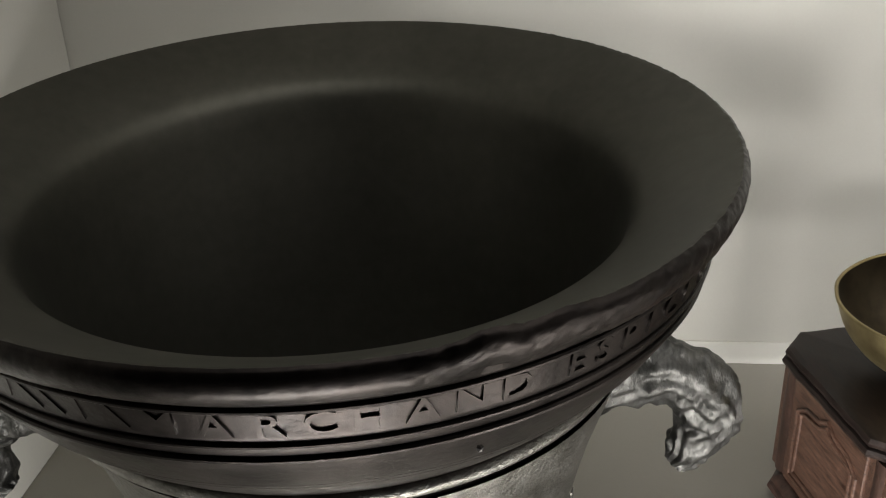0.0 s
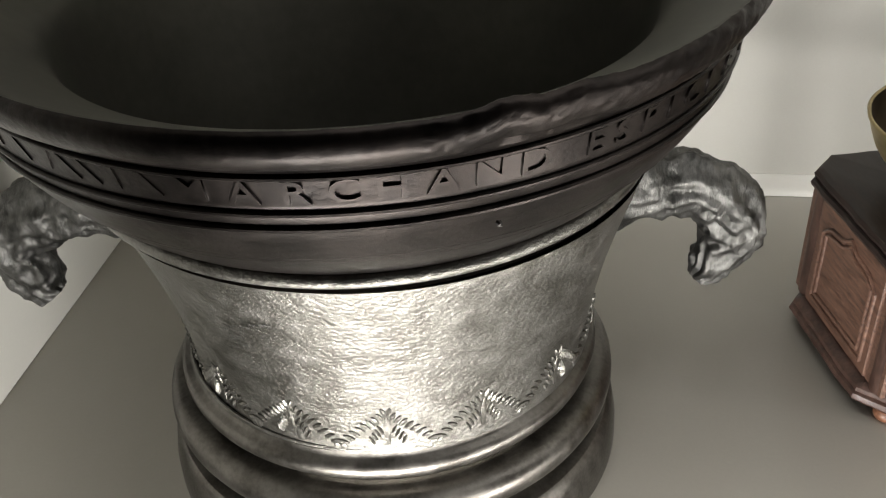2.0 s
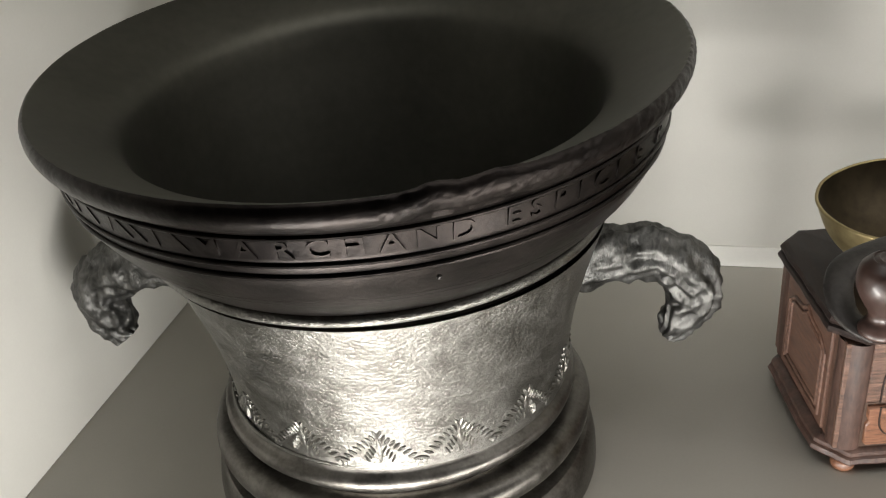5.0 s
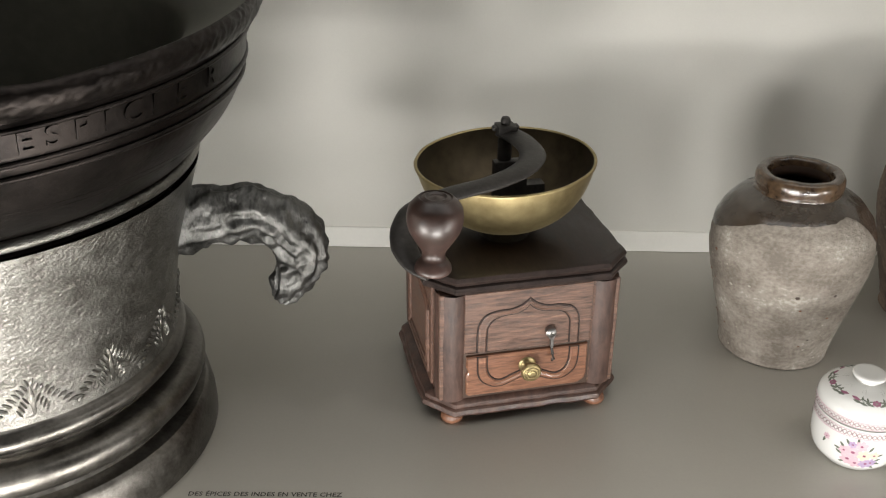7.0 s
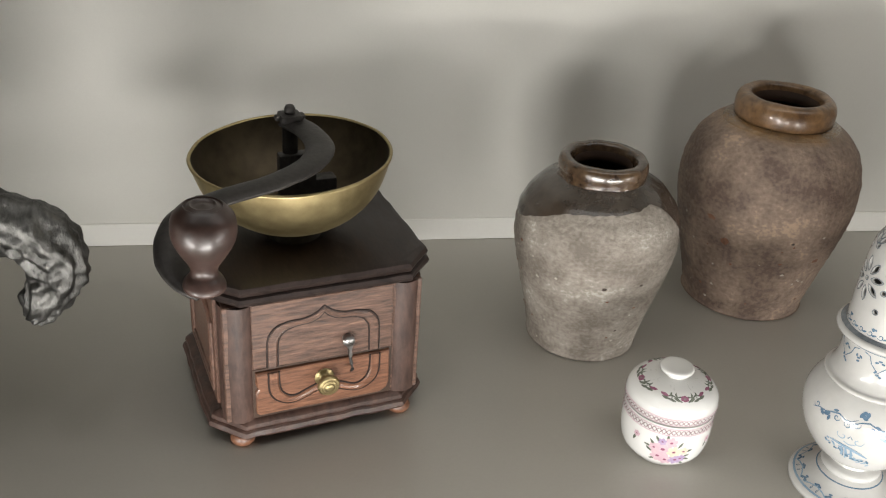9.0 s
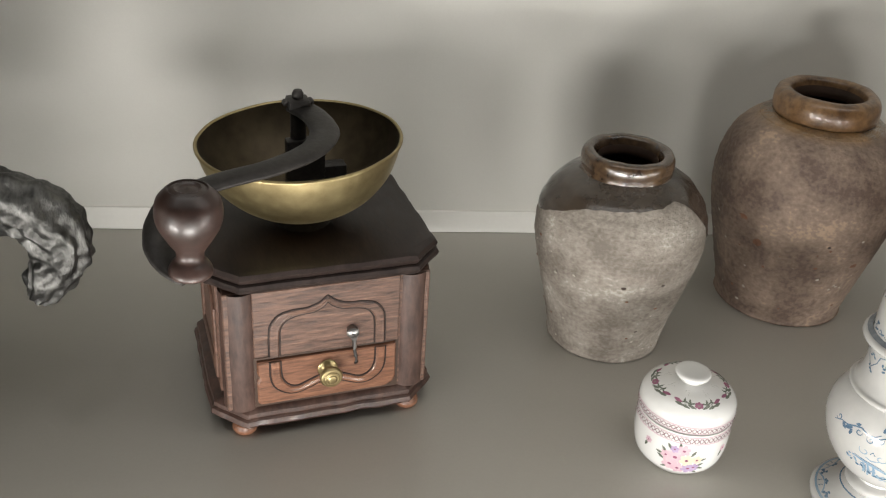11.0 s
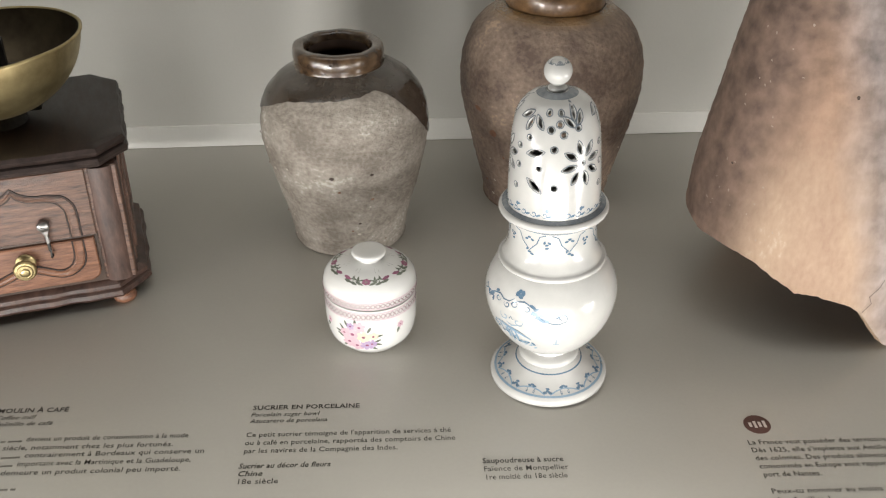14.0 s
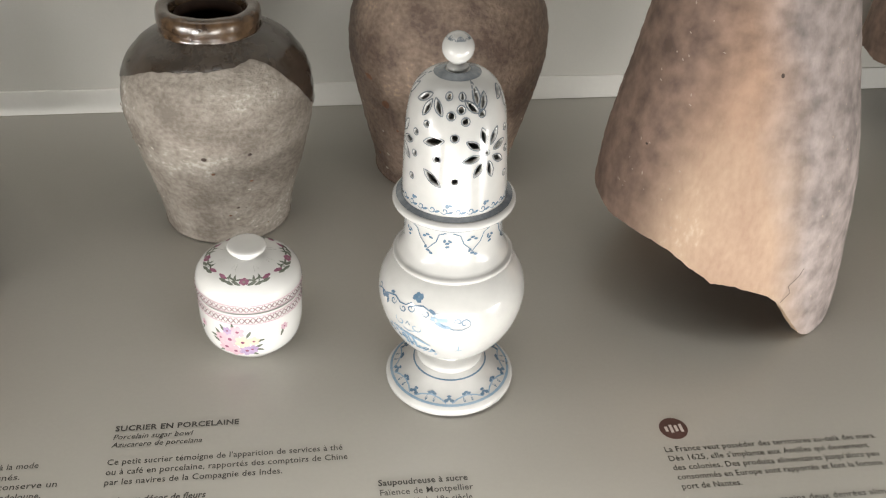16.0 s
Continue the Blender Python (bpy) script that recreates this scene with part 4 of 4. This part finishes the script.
NECK = [(0.0425, 0.124)] + arc(0.0425, 0.1262, 0.0024, -60, 90, 5) + smooth_profile([(0.041, 0.1295), (0.0375, 0.138), (0.036, 0.150), (0.0365, 0.163), (0.037, 0.167)], 4)
COLL = [(0.037, 0.167), (0.0410, 0.1685)] + arc(0.0410, 0.1725, 0.0035, -80, 80, 6) + [(0.0405, 0.1765), (0.038, 0.177)]
DOME = smooth_profile([(0.0375, 0.177), (0.0372, 0.186), (0.0364, 0.205), (0.0352, 0.225), (0.0335, 0.243), (0.0298, 0.257), (0.0225, 0.2662), (0.0130, 0.2702), (0.008, 0.2710)], 6)
FIN = [(0.008, 0.2707)] + arc(0.0055, 0.2730, 0.0020, -60, 60, 3) + [(0.0046, 0.2756)] + arc(0.0, 0.2862, 0.0108, -66, 90, 12)
pf = part("foot", lathe(FOOT, 96), M_FAI, caster)
part("stem", lathe(STEM, 64), M_FAI, caster)
pb = part("belly", lathe(BEL, 96), M_FAI, caster)
pn = part("neck", lathe(NECK, 96), M_FAI, caster)
part("collar", lathe(COLL, 96), M_FAI, caster)
bm = lathe([(0.0418, 0.1764), (0.0395, 0.1775), (0.0379, 0.1784)], 96)
part("grey_blue_ring", bm, M_INK, caster)
part("finial", lathe(FIN, 48), M_FAI, caster, "round knob with a blue painted top")

# pierced holes: round ones, almond-shaped ones and rosettes; angle, height, half length, half width, turn
HOLES = []
for b0 in (-126, -6, 114):
    HOLES += [(b0, 0.2330, 0.0074, 0.0027, 14), (b0, 0.2060, 0.0078, 0.0025, -40)]
    HOLES += [(b0 + da, z, r, r, 0) for da, z, r in ((24, 0.2372, 0.0023), (5, 0.2208, 0.0021), (25, 0.2056, 0.0024), (19, 0.2520, 0.0023), (31, 0.2560, 0.0022), (36, 0.2485, 0.0023), (57, 0.2525, 0.0021), (-10, 0.2440, 0.0018), (-25, 0.2355, 0.0019), (-25, 0.2198, 0.0019), (-28, 0.2017, 0.0018), (14, 0.2632, 0.0017), (33, 0.2632, 0.0017))]
    for da, dz, turn in ((-22, 0.2600, 28), (-13, 0.2545, 68), (2, 0.2562, -55), (45, 0.2570, -40), (62, 0.2590, 55), (54, 0.2630, 80)):
        HOLES.append((b0 + da, dz, 0.0056, 0.0020, turn))
    a0 = b0 + 62
    HOLES.append((a0, 0.2241, 0.0014, 0.0014, 0))
    for k in range(8):
        t = 45 * k + 12
        HOLES.append((a0 + math.degrees(0.0118 * math.cos(radians(t)) / 0.0356), 0.2241 + 0.0128 * math.sin(radians(t)), 0.0060, 0.0022, t))


def hole_depth(a, z):
    """Below nought inside a hole, in metres, roughly."""
    best = 1.0
    for ha, hz, hl, hw, turn in HOLES:
        d = (a - ha + 180) % 360 - 180
        x, y = radians(d) * 0.036, z - hz
        if abs(x) > 0.009 or abs(y) > 0.009:
            continue
        c, s = math.cos(radians(turn)), math.sin(radians(turn))
        u, v = x * c + y * s, -x * s + y * c
        w = hw * (1 - (u / hl) ** 2) if abs(hl - hw) > 1e-5 and abs(u) < hl else hw
        e = (math.hypot(u / hl, v / max(w, 0.0004)) - 1) * min(hl, max(w, 0.0006)) if abs(hl - hw) > 1e-5 else math.hypot(u, v) - hl
        best = min(best, e)
    return best


bm = bmesh.new()
SEG, rows = 300, []
prof = []
for (r0, z0), (r1, z1) in zip(DOME, DOME[1:]):
    n = max(1, int(math.hypot(r1 - r0, z1 - z0) / 0.0008))
    prof += [(r0 + (r1 - r0) * k / n, z0 + (z1 - z0) * k / n) for k in range(n)]
prof.append(DOME[-1])
for r, z in prof:
    row = []
    for k in range(SEG):
        a = 360 * k / SEG
        if 0.182 < z < 0.2665:
            d = hole_depth(a, z)
            if abs(d) < 0.0005:
                h = 0.0002
                ga, gz = (hole_depth(a + 0.3, z) - hole_depth(a - 0.3, z)) / (2 * radians(0.3) * r), (hole_depth(a, z + h) - hole_depth(a, z - h)) / (2 * h)
                g = math.hypot(ga, gz)
                if g > 0.2:
                    a, zz = a - math.degrees(max(-0.0005, min(0.0005, d / g)) * ga / g / r), z - max(-0.0004, min(0.0004, d / g)) * gz / g
                    row.append(bm.verts.new((r * math.cos(radians(a)), r * math.sin(radians(a)), zz)))
                    continue
        row.append(bm.verts.new((r * math.cos(radians(a)), r * math.sin(radians(a)), z)))
    rows.append(row)
for i in range(len(rows) - 1):
    zc = (prof[i][1] + prof[i + 1][1]) / 2
    for k in range(SEG):
        if 0.182 < zc < 0.2665 and hole_depth(360 * (k + 0.5) / SEG, zc) < 0:
            continue
        j = (k + 1) % SEG
        bm.faces.new((rows[i][k], rows[i][j], rows[i + 1][j], rows[i + 1][k]))
dome = part("dome", bm, M_FAI, caster, "pierced faience dome", 50)
sol = dome.modifiers.new("thick", "SOLIDIFY")
sol.thickness, sol.offset = 0.0028, -1
ol = Skin(DOME, 0.0002)
for ha, hz, hl, hw, turn in HOLES:
    c, s = math.cos(radians(turn)), math.sin(radians(turn))
    pts = []
    for k in range(14):
        t = 2 * math.pi * k / 14
        u, v = (hl + 0.0006) * math.cos(t), (hw + 0.0005) * math.sin(t)
        if abs(hl - hw) > 1e-5:
            v *= 1 - 0.6 * abs(math.cos(t)) ** 3
        pts.append((ha + math.degrees((u * c - v * s) / radius_at(DOME, hz)), hz + u * s + v * c))
    ol.stroke(pts, 0.0008, True)
part("hole_outline", ol.bm, M_INK, dome, "grey-blue painted outlines")
wv = Skin(DOME, 0.0002)
for k in range(26):
    a = k * 360 / 26
    wv.curl(a, 0.1825, 0.0028, 200, 1, 0.0009)
    wv.blob(a + 6, 0.1815, 0.0022, 0.0009, 20)
    if k % 3 == 0:
        wv.blob(a + 3, 0.1865, 0.0014, 0.0018)
        wv.blob(a + 6, 0.187, 0.0014, 0.001)
part("blue_border", wv.bm, M_BLUE, dome)
tp = Skin([(0.0108, 0.2862), (0.0104, 0.2890), (0.0076, 0.2938), (0.0046, 0.2960), (0.0019, 0.2968)], 0.0003)
for k in range(12):
    tp.blob(k * 30, 0.2925 + 0.0015 * (k % 2), 0.0026, 0.0017, k * 40)
part("finial_paint", tp.bm, M_INK, caster)
rg = lathe([(0.0085, 0.2716), (0.0130, 0.2706), (0.0160, 0.2694)], 48)
part("painted_ring", rg, M_INK, caster)
# blue garland and little scene on the belly
bl, lb = Skin(BEL, 0.0003), Skin(BEL, 0.00028)
# scrolls that run along the shoulder and end in a curl
for pts, w in (([(-178, 0.0985), (-170, 0.1025), (-163, 0.1030), (-156, 0.1060), (-150, 0.1075), (-144, 0.1050), (-138, 0.1055), (-133, 0.1090)], 0.0013),
               ([(-136, 0.1040), (-130, 0.1075), (-123, 0.1090), (-117, 0.1065), (-113, 0.1040)], 0.0012),
               ([(-112, 0.1010), (-106, 0.0965), (-99, 0.0935), (-92, 0.0930), (-87, 0.0955)], 0.0009)):
    bl.stroke(pts, w, taper=True)
for a, z, size, t, w in ((-174, 0.1035, 0.0034, 200, 1), (-151, 0.1035, 0.0032, 20, -1), (-140, 0.1020, 0.0034, 160, 1), (-133, 0.1045, 0.0034, 30, -1), (-120, 0.1040, 0.0030, 190, 1), (-90, 0.0985, 0.0046, -60, 1), (-95, 0.1000, 0.0030, 200, -1)):
    bl.curl(a, z, size, t, w, 0.0010)
for a, z, x, y, t in ((-166, 0.1005, 0.0034, 0.0018, -40), (-161, 0.1020, 0.0038, 0.0020, 30), (-158, 0.0995, 0.0030, 0.0015, 80), (-154, 0.1085, 0.0024, 0.0012, 20), (-131, 0.1135, 0.0028, 0.0019, 50), (-128, 0.1120, 0.0026, 0.0018, -20), (-126, 0.1145, 0.0024, 0.0018, 80), (-129, 0.1155, 0.0020, 0.0016, 0), (-115, 0.1065, 0.0030, 0.0013, -30), (-112, 0.1045, 0.0026, 0.0012, 20)):
    bl.blob(a, z, x, y, t, 9, 0.4)
lb.stroke([(-116, 0.1015), (-110, 0.1005), (-103, 0.1010)], 0.0032)
lb.stroke([(-112, 0.0985), (-106, 0.0960), (-101, 0.0950)], 0.0034, taper=True)
# a little figure under them on a ledge with hangings
for a, z, t, w in ((-142, 0.0905, 150, 1), (-128, 0.0890, 20, -1)):
    lb.curl(a, z, 0.0048, t, w, 0.0010, 0.9)
lb.stroke([(-140, 0.0850), (-135, 0.0830), (-129, 0.0850)], 0.0012, taper=True)
bl.stroke([(-137, 0.0895), (-135, 0.0925), (-133, 0.0895)], 0.0009)
lb.stroke([(-152, 0.0810), (-143, 0.0800), (-134, 0.0785), (-124, 0.0755), (-117, 0.0725)], 0.0028, taper=True)
bl.stroke([(-150, 0.0825), (-140, 0.0810), (-130, 0.0795), (-122, 0.0765)], 0.0007, taper=True)
for a, z0, z1 in ((-141, 0.0780, 0.0665), (-137, 0.0780, 0.0640), (-132, 0.0770, 0.0650)):
    lb.stroke([(a, z0), (a + 1.5, (z0 + z1) / 2), (a + 1.0, z1)], 0.0026, taper=True)
bl.stroke([(-139, 0.0775), (-138, 0.0700), (-138.5, 0.0655)], 0.0007)
random.seed(9)
for i in range(26):
    t = i / 25
    (bl if i % 3 == 0 else lb).blob(-156 + 44 * t + random.uniform(-2, 2), 0.0780 - 0.0150 * t + random.uniform(-0.0035, 0.0035), random.uniform(0.0014, 0.0030), random.uniform(0.0007, 0.0014), random.uniform(-60, 60), 8, 0.3)
lb.stroke([(-97, 0.0690), (-91, 0.0690)], 0.0008)
lb.stroke([(-94, 0.0690), (-94, 0.0750)], 0.0009)
part("blue_garland", bl.bm, M_BLUE, pb, "blue painted scrolls and garland")
part("pale_blue_scene", lb.bm, M_LBLUE, pb, "pale blue painted scene")
nk = Skin(NECK, 0.0003)
for k in range(7):
    a = k * 360 / 7 - 130
    nk.stroke([(a - 22, 0.164), (a - 14, 0.162), (a - 10, 0.155), (a - 4, 0.151), (a, 0.148), (a + 4, 0.151), (a + 10, 0.155), (a + 14, 0.162), (a + 22, 0.164)], 0.0008)
    for da, z in ((0, 0.1465), (-3, 0.149), (4, 0.145), (0, 0.160), (-4, 0.158), (4, 0.158), (23, 0.155), (26, 0.157), (20, 0.157), (23, 0.152)):
        nk.blob(a + da, z, 0.0017, 0.0010, 40 * da)
nk.stroke([(a, 0.1655) for a in range(0, 360, 5)], 0.0006, True)
part("blue_lambrequin", nk.bm, M_BLUE, pn)
ft = Skin([(0.0515, 0.006), (0.049, 0.009), (0.042, 0.0115), (0.033, 0.0165), (0.0265, 0.0208)], 0.0005)
fl = Skin([(0.0515, 0.006), (0.049, 0.009), (0.042, 0.0115), (0.033, 0.0165), (0.0265, 0.0208)], 0.0004)
fl.stroke([(a, 0.0098) for a in range(0, 360, 4)], 0.0007, True)
ft.stroke([(a, 0.0196) for a in range(0, 360, 4)], 0.0007, True)
for k in range(9):
    a = k * 40
    fl.stroke([(a - 17, 0.0105), (a - 10, 0.0118), (a, 0.0128), (a + 10, 0.0118), (a + 17, 0.0105)], 0.0006)
    ft.curl(a - 4, 0.0112, 0.0009, 90, 1, 0.0005)
    ft.curl(a + 4, 0.0112, 0.0009, 90, -1, 0.0005)
    for da, z in ((0, 0.0138), (-3, 0.0133), (3, 0.0133), (20, 0.0118), (17, 0.0112), (23, 0.0112), (20, 0.0128)):
        ft.blob(a + da, z, 0.0018, 0.0005, 0)
part("blue_border", ft.bm, M_BLUE, pf)
part("pale_blue_band", fl.bm, M_LBLUE, pf)

# ---- the broken clay cone mould ----
SHX, SHY = 1.189, 0.705
mould = thing("clay_mould", pose(SHX, SHY, 0), "broken reddish clay sugar-cone mould standing on its broken edge", "clay mould")
SHP = smooth_profile([(0.1180, -0.02), (0.1175, 0.015), (0.1165, 0.045), (0.1145, 0.075), (0.1125, 0.105), (0.1090, 0.137), (0.1050, 0.157), (0.0995, 0.184), (0.0945, 0.205), (0.0840, 0.255), (0.0785, 0.278), (0.069, 0.32), (0.058, 0.37), (0.042, 0.44)], 6)
CUT = [(-180, 0.090), (-169, 0.086), (-157, 0.0895), (-144, 0.0887), (-133, 0.0845), (-124, 0.0750), (-114.5, 0.0655), (-105, 0.0645), (-91, 0.0565), (-84.6, 0.0475), (-78, 0.0300), (-68, 0.005), (-62, 0.0005), (-53, 0.0008), (-36, 0.009), (-20, 0.014), (20, 0.0008), (60, 0.0005), (100, 0.004), (125, 0.05), (150, 0.085), (180, 0.090)]


def cut_at(d):
    for (a0, z0), (a1, z1) in zip(CUT, CUT[1:]):
        if a0 <= d <= a1:
            z = z0 + (z1 - z0) * (d - a0) / (a1 - a0)
            w = min(1, z / 0.02)
            return z + w * (0.0014 * noise.noise(Vector((d * 0.3, 2, 0))) + 0.001 * noise.noise(Vector((d * 0.9, 7, 0))))
    return 0.1


def shell(off, segs=220, rows=64, top=0.44):
    bm = bmesh.new()
    grid = []
    for k in range(segs):
        d = -180 + 360 * k / segs
        z0 = cut_at(d)
        col = []
        for i in range(rows + 1):
            z = z0 + (top - z0) * i / rows
            q = Vector((math.cos(radians(d)), math.sin(radians(d)), z * 6))
            r = radius_at(SHP, z) - off + 0.0012 * noise.noise(q * 1.3) + 0.0003 * math.sin(z * 700 + 3 * noise.noise(q))
            col.append(bm.verts.new((0.007 - 0.045 * z + r * math.cos(radians(d)), r * math.sin(radians(d)), z + (0.0008 * noise.noise(q * 9) if off and i == 0 and z0 > 0.005 else 0))))
        grid.append(col)
    for k in range(segs):
        for i in range(rows):
            j = (k + 1) % segs
            bm.faces.new((grid[k][i], grid[j][i], grid[j][i + 1], grid[k][i + 1]))
    return bm, [[c[0].co.copy() for c in grid], [c[-1].co.copy() for c in grid]]


outer, rims_o = shell(0.0)
inner, rims_i = shell(0.009)
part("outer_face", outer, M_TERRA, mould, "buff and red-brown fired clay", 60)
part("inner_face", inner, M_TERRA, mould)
for o, i in zip(rims_o, rims_i):
    bm = bmesh.new()
    A, B = [bm.verts.new(p) for p in o], [bm.verts.new(p) for p in i]
    for k in range(len(A)):
        j = (k + 1) % len(A)
        bm.faces.new((A[k], A[j], B[j], B[k]))
    part("broken_edge", bm, M_BREAK, mould, "pale rough broken edge", 20)
random.seed(31)
for name, m, marks in (("crack", M_HOLLOW, [("stroke", [(-84, 0.0485), (-80, 0.057), (-81.5, 0.064), (-77, 0.072), (-75, 0.079)], 0.0007)]),
                       ("pit", M_HOLLOW, [("blob", -99, 0.243, 0.0014, 0.0018)]), ("pit", M_HOLLOW, [("blob", -156, 0.165, 0.0014, 0.001)])):
    painted(name, SHP, 0.0006, m, mould, *marks)
for a0, a1, n in ((-168, -128, 30), (-70, -35, 34)):
    for k in range(n):
        a, z = random.uniform(a0, a1), random.uniform(0.10 if a0 < -100 else 0.02, 0.30)
        painted("lime_speck", SHP, 0.0006, M_LIME, mould, ("blob", a, z, random.uniform(0.0003, 0.0010), random.uniform(0.0003, 0.0015), random.uniform(0, 90), 7))
for ob in mould.children:
    if ob.name.split(".")[0] in ("crack", "pit", "lime_speck"):
        for v in ob.data.vertices:
            v.co.x += 0.007 - 0.045 * v.co.z

copy_thing(mould, pose(1.615, 0.985, 0, 0, 0, -8))["label"] = "second broken clay mould standing near the back wall"
mould["group"] = "broken clay moulds"

# ---- printed texts on the shelf ----
def printed(name, lines, label, turn=-1.8):
    """Text lines lying on the shelf: (words, x, y, size, bold, slant, width of the line or 0)."""
    t = thing(name, pose(lines[0][1], lines[0][2], 0), label, "label text", "printed texts on the shelf")
    for words, x, y, size, bold, slant, *wide in lines:
        me = bpy.data.curves.new("text_line", "FONT")
        me.body, me.size, me.offset, me.shear, me.resolution_u = words, size, bold + 0.00005, slant, 2
        me.space_character = 1.04
        me.materials.append(M_TEXT)
        ob = new("text_line", me)
        ob.parent = t
        ob.matrix_local = pose(x - lines[0][1], y - lines[0][2], 0.0006, 0, 0, turn)
        if wide:
            bpy.context.view_layer.update()
            ob.scale.x = wide[0] / ob.dimensions.x
    return t


def bar(t, x0, x1, y, h=0.0020):
    """Words that cannot be read, as plain bars."""
    x = x0
    k = 0
    while x < x1 - 0.002:
        w = min((0.013, 0.006, 0.018, 0.009)[k % 4], x1 - x)
        part("unread_word", box(w - 0.0022, h, 0.0004, ((x + w / 2) - t.location.x, y + h / 2 - t.location.y, 0.0004)), M_BAR, t)
        x, k = x + w, k + 1


B, BI = 0.00012, 0.0001
SZ = 0.0079
printed("printed_text", [("SUCRIER EN PORCELAINE", 0.665, 0.551, 0.0076, B, 0, 0.091), ("Porcelain sugar bowl", 0.664, 0.5425, 0.0072, 0, 0.25, 0.058), ("Azucarero de porcelana", 0.664, 0.5345, 0.0072, 0, 0.25, 0.065),
    ("Ce petit sucrier témoigne de l'apparition de services à thé", 0.6625, 0.5175, SZ, 0, 0, 0.169), ("ou à café en porcelaine, rapportés des comptoirs de Chine", 0.6625, 0.508, SZ, 0, 0, 0.172), ("par les navires de la Compagnie des Indes.", 0.6625, 0.4985, SZ, 0, 0, 0.124),
    ("Sucrier au décor de fleurs", 0.660, 0.4815, SZ, BI, 0.2, 0.073), ("Chine", 0.660, 0.473, SZ, BI, 0.2), ("18e siècle", 0.660, 0.4645, SZ, 0, 0)], "dark printed text about the sugar bowl on the shelf")
printed("printed_text", [("Saupoudreuse à sucre", 0.854, 0.474, SZ, B, 0, 0.065), ("Faïence de Montpellier", 0.854, 0.465, SZ, 0, 0, 0.067), ("1re moitié du 18e siècle", 0.854, 0.456, SZ, 0, 0, 0.064)], "dark printed text about the sugar caster on the shelf")
FX, FZ = 1.073, 0.0078
printed("printed_text", [("La France veut posséder des territoires au-delà des mers.", FX, 0.480, FZ, 0, 0, 0.172), ("Dès 1625, elle s'implante aux Antilles qui deviennent", FX, 0.4709, FZ, 0, 0, 0.161), ("des colonies. Des produits alimentaires jusqu'alors peu", FX, 0.4618, FZ, 0, 0, 0.165), ("consommés en Europe sont rapportés et font la fortune du", FX, 0.4527, FZ, 0, 0, 0.172), ("port de Nantes.", FX, 0.4436, FZ, 0, 0, 0.046), ("Peux-tu nommer au moins deux denrées alimentaires", FX, 0.4257, FZ, 0, 0), ("des Antilles ?", FX, 0.4165, FZ, 0, 0)], "dark printed text about the colonies on the shelf")
cm = printed("printed_text", [("MOULIN À CAFÉ", 0.449, 0.562, 0.0078, B, 0), ("Coffee mill", 0.449, 0.5535, 0.0072, 0, 0.25), ("Molinillo de café", 0.449, 0.5455, 0.0072, 0, 0.25), ("devient un produit de consommation à la mode", 0.483, 0.525, SZ, 0, 0, 0.132), ("siècle, notamment chez les plus fortunés.", 0.467, 0.5155, SZ, 0, 0), ("contrairement à Bordeaux qui conserve un", 0.487, 0.506, SZ, 0, 0), ("important avec la Martinique et la Guadeloupe,", 0.484, 0.4965, SZ, 0, 0, 0.137), ("demeure un produit colonial peu importé.", 0.474, 0.487, SZ, 0, 0)], "dark printed text about the coffee mill on the shelf")
for y, x1 in ((0.5245, 0.481), (0.515, 0.465), (0.5055, 0.485), (0.496, 0.482), (0.4865, 0.472)):
    bar(cm, 0.449, x1, y)
bar(cm, 0.449, 0.492, 0.470)
SPX, SPY = 0.131, 0.569
sp = printed("printed_text", [("DES ÉPICES DES INDES EN VENTE CHEZ", SPX, SPY, 0.0078, B, 0)], "dark printed text about spices on the shelf", 1.0)
bar(sp, SPX + 0.150, SPX + 0.176, SPY - 0.001)
bar(sp, SPX, SPX + 0.092, SPY - 0.0085, 0.002)
bar(sp, SPX, SPX + 0.122, SPY - 0.0165, 0.002)
bar(sp, SPX, SPX + 0.115, SPY - 0.0345)
bar(sp, SPX, SPX + 0.105, SPY - 0.044)

badge = thing("badge", pose(1.0885, 0.5035, 0), "round dark red-brown printed badge on the shelf", "badge", "printed texts on the shelf")
part("disc", lathe([(0.0, 0.0006), (0.0112, 0.0006), (0.0112, 0.0002)], 40), M_BADGE, badge)
for i, (x, h) in enumerate(((-0.006, 0.005), (-0.002, 0.008), (0.002, 0.006), (0.006, 0.008))):
    part("mark", box(0.0022, h, 0.0003, (x, -0.0005, 0.0009)), M_BADGEL, badge)
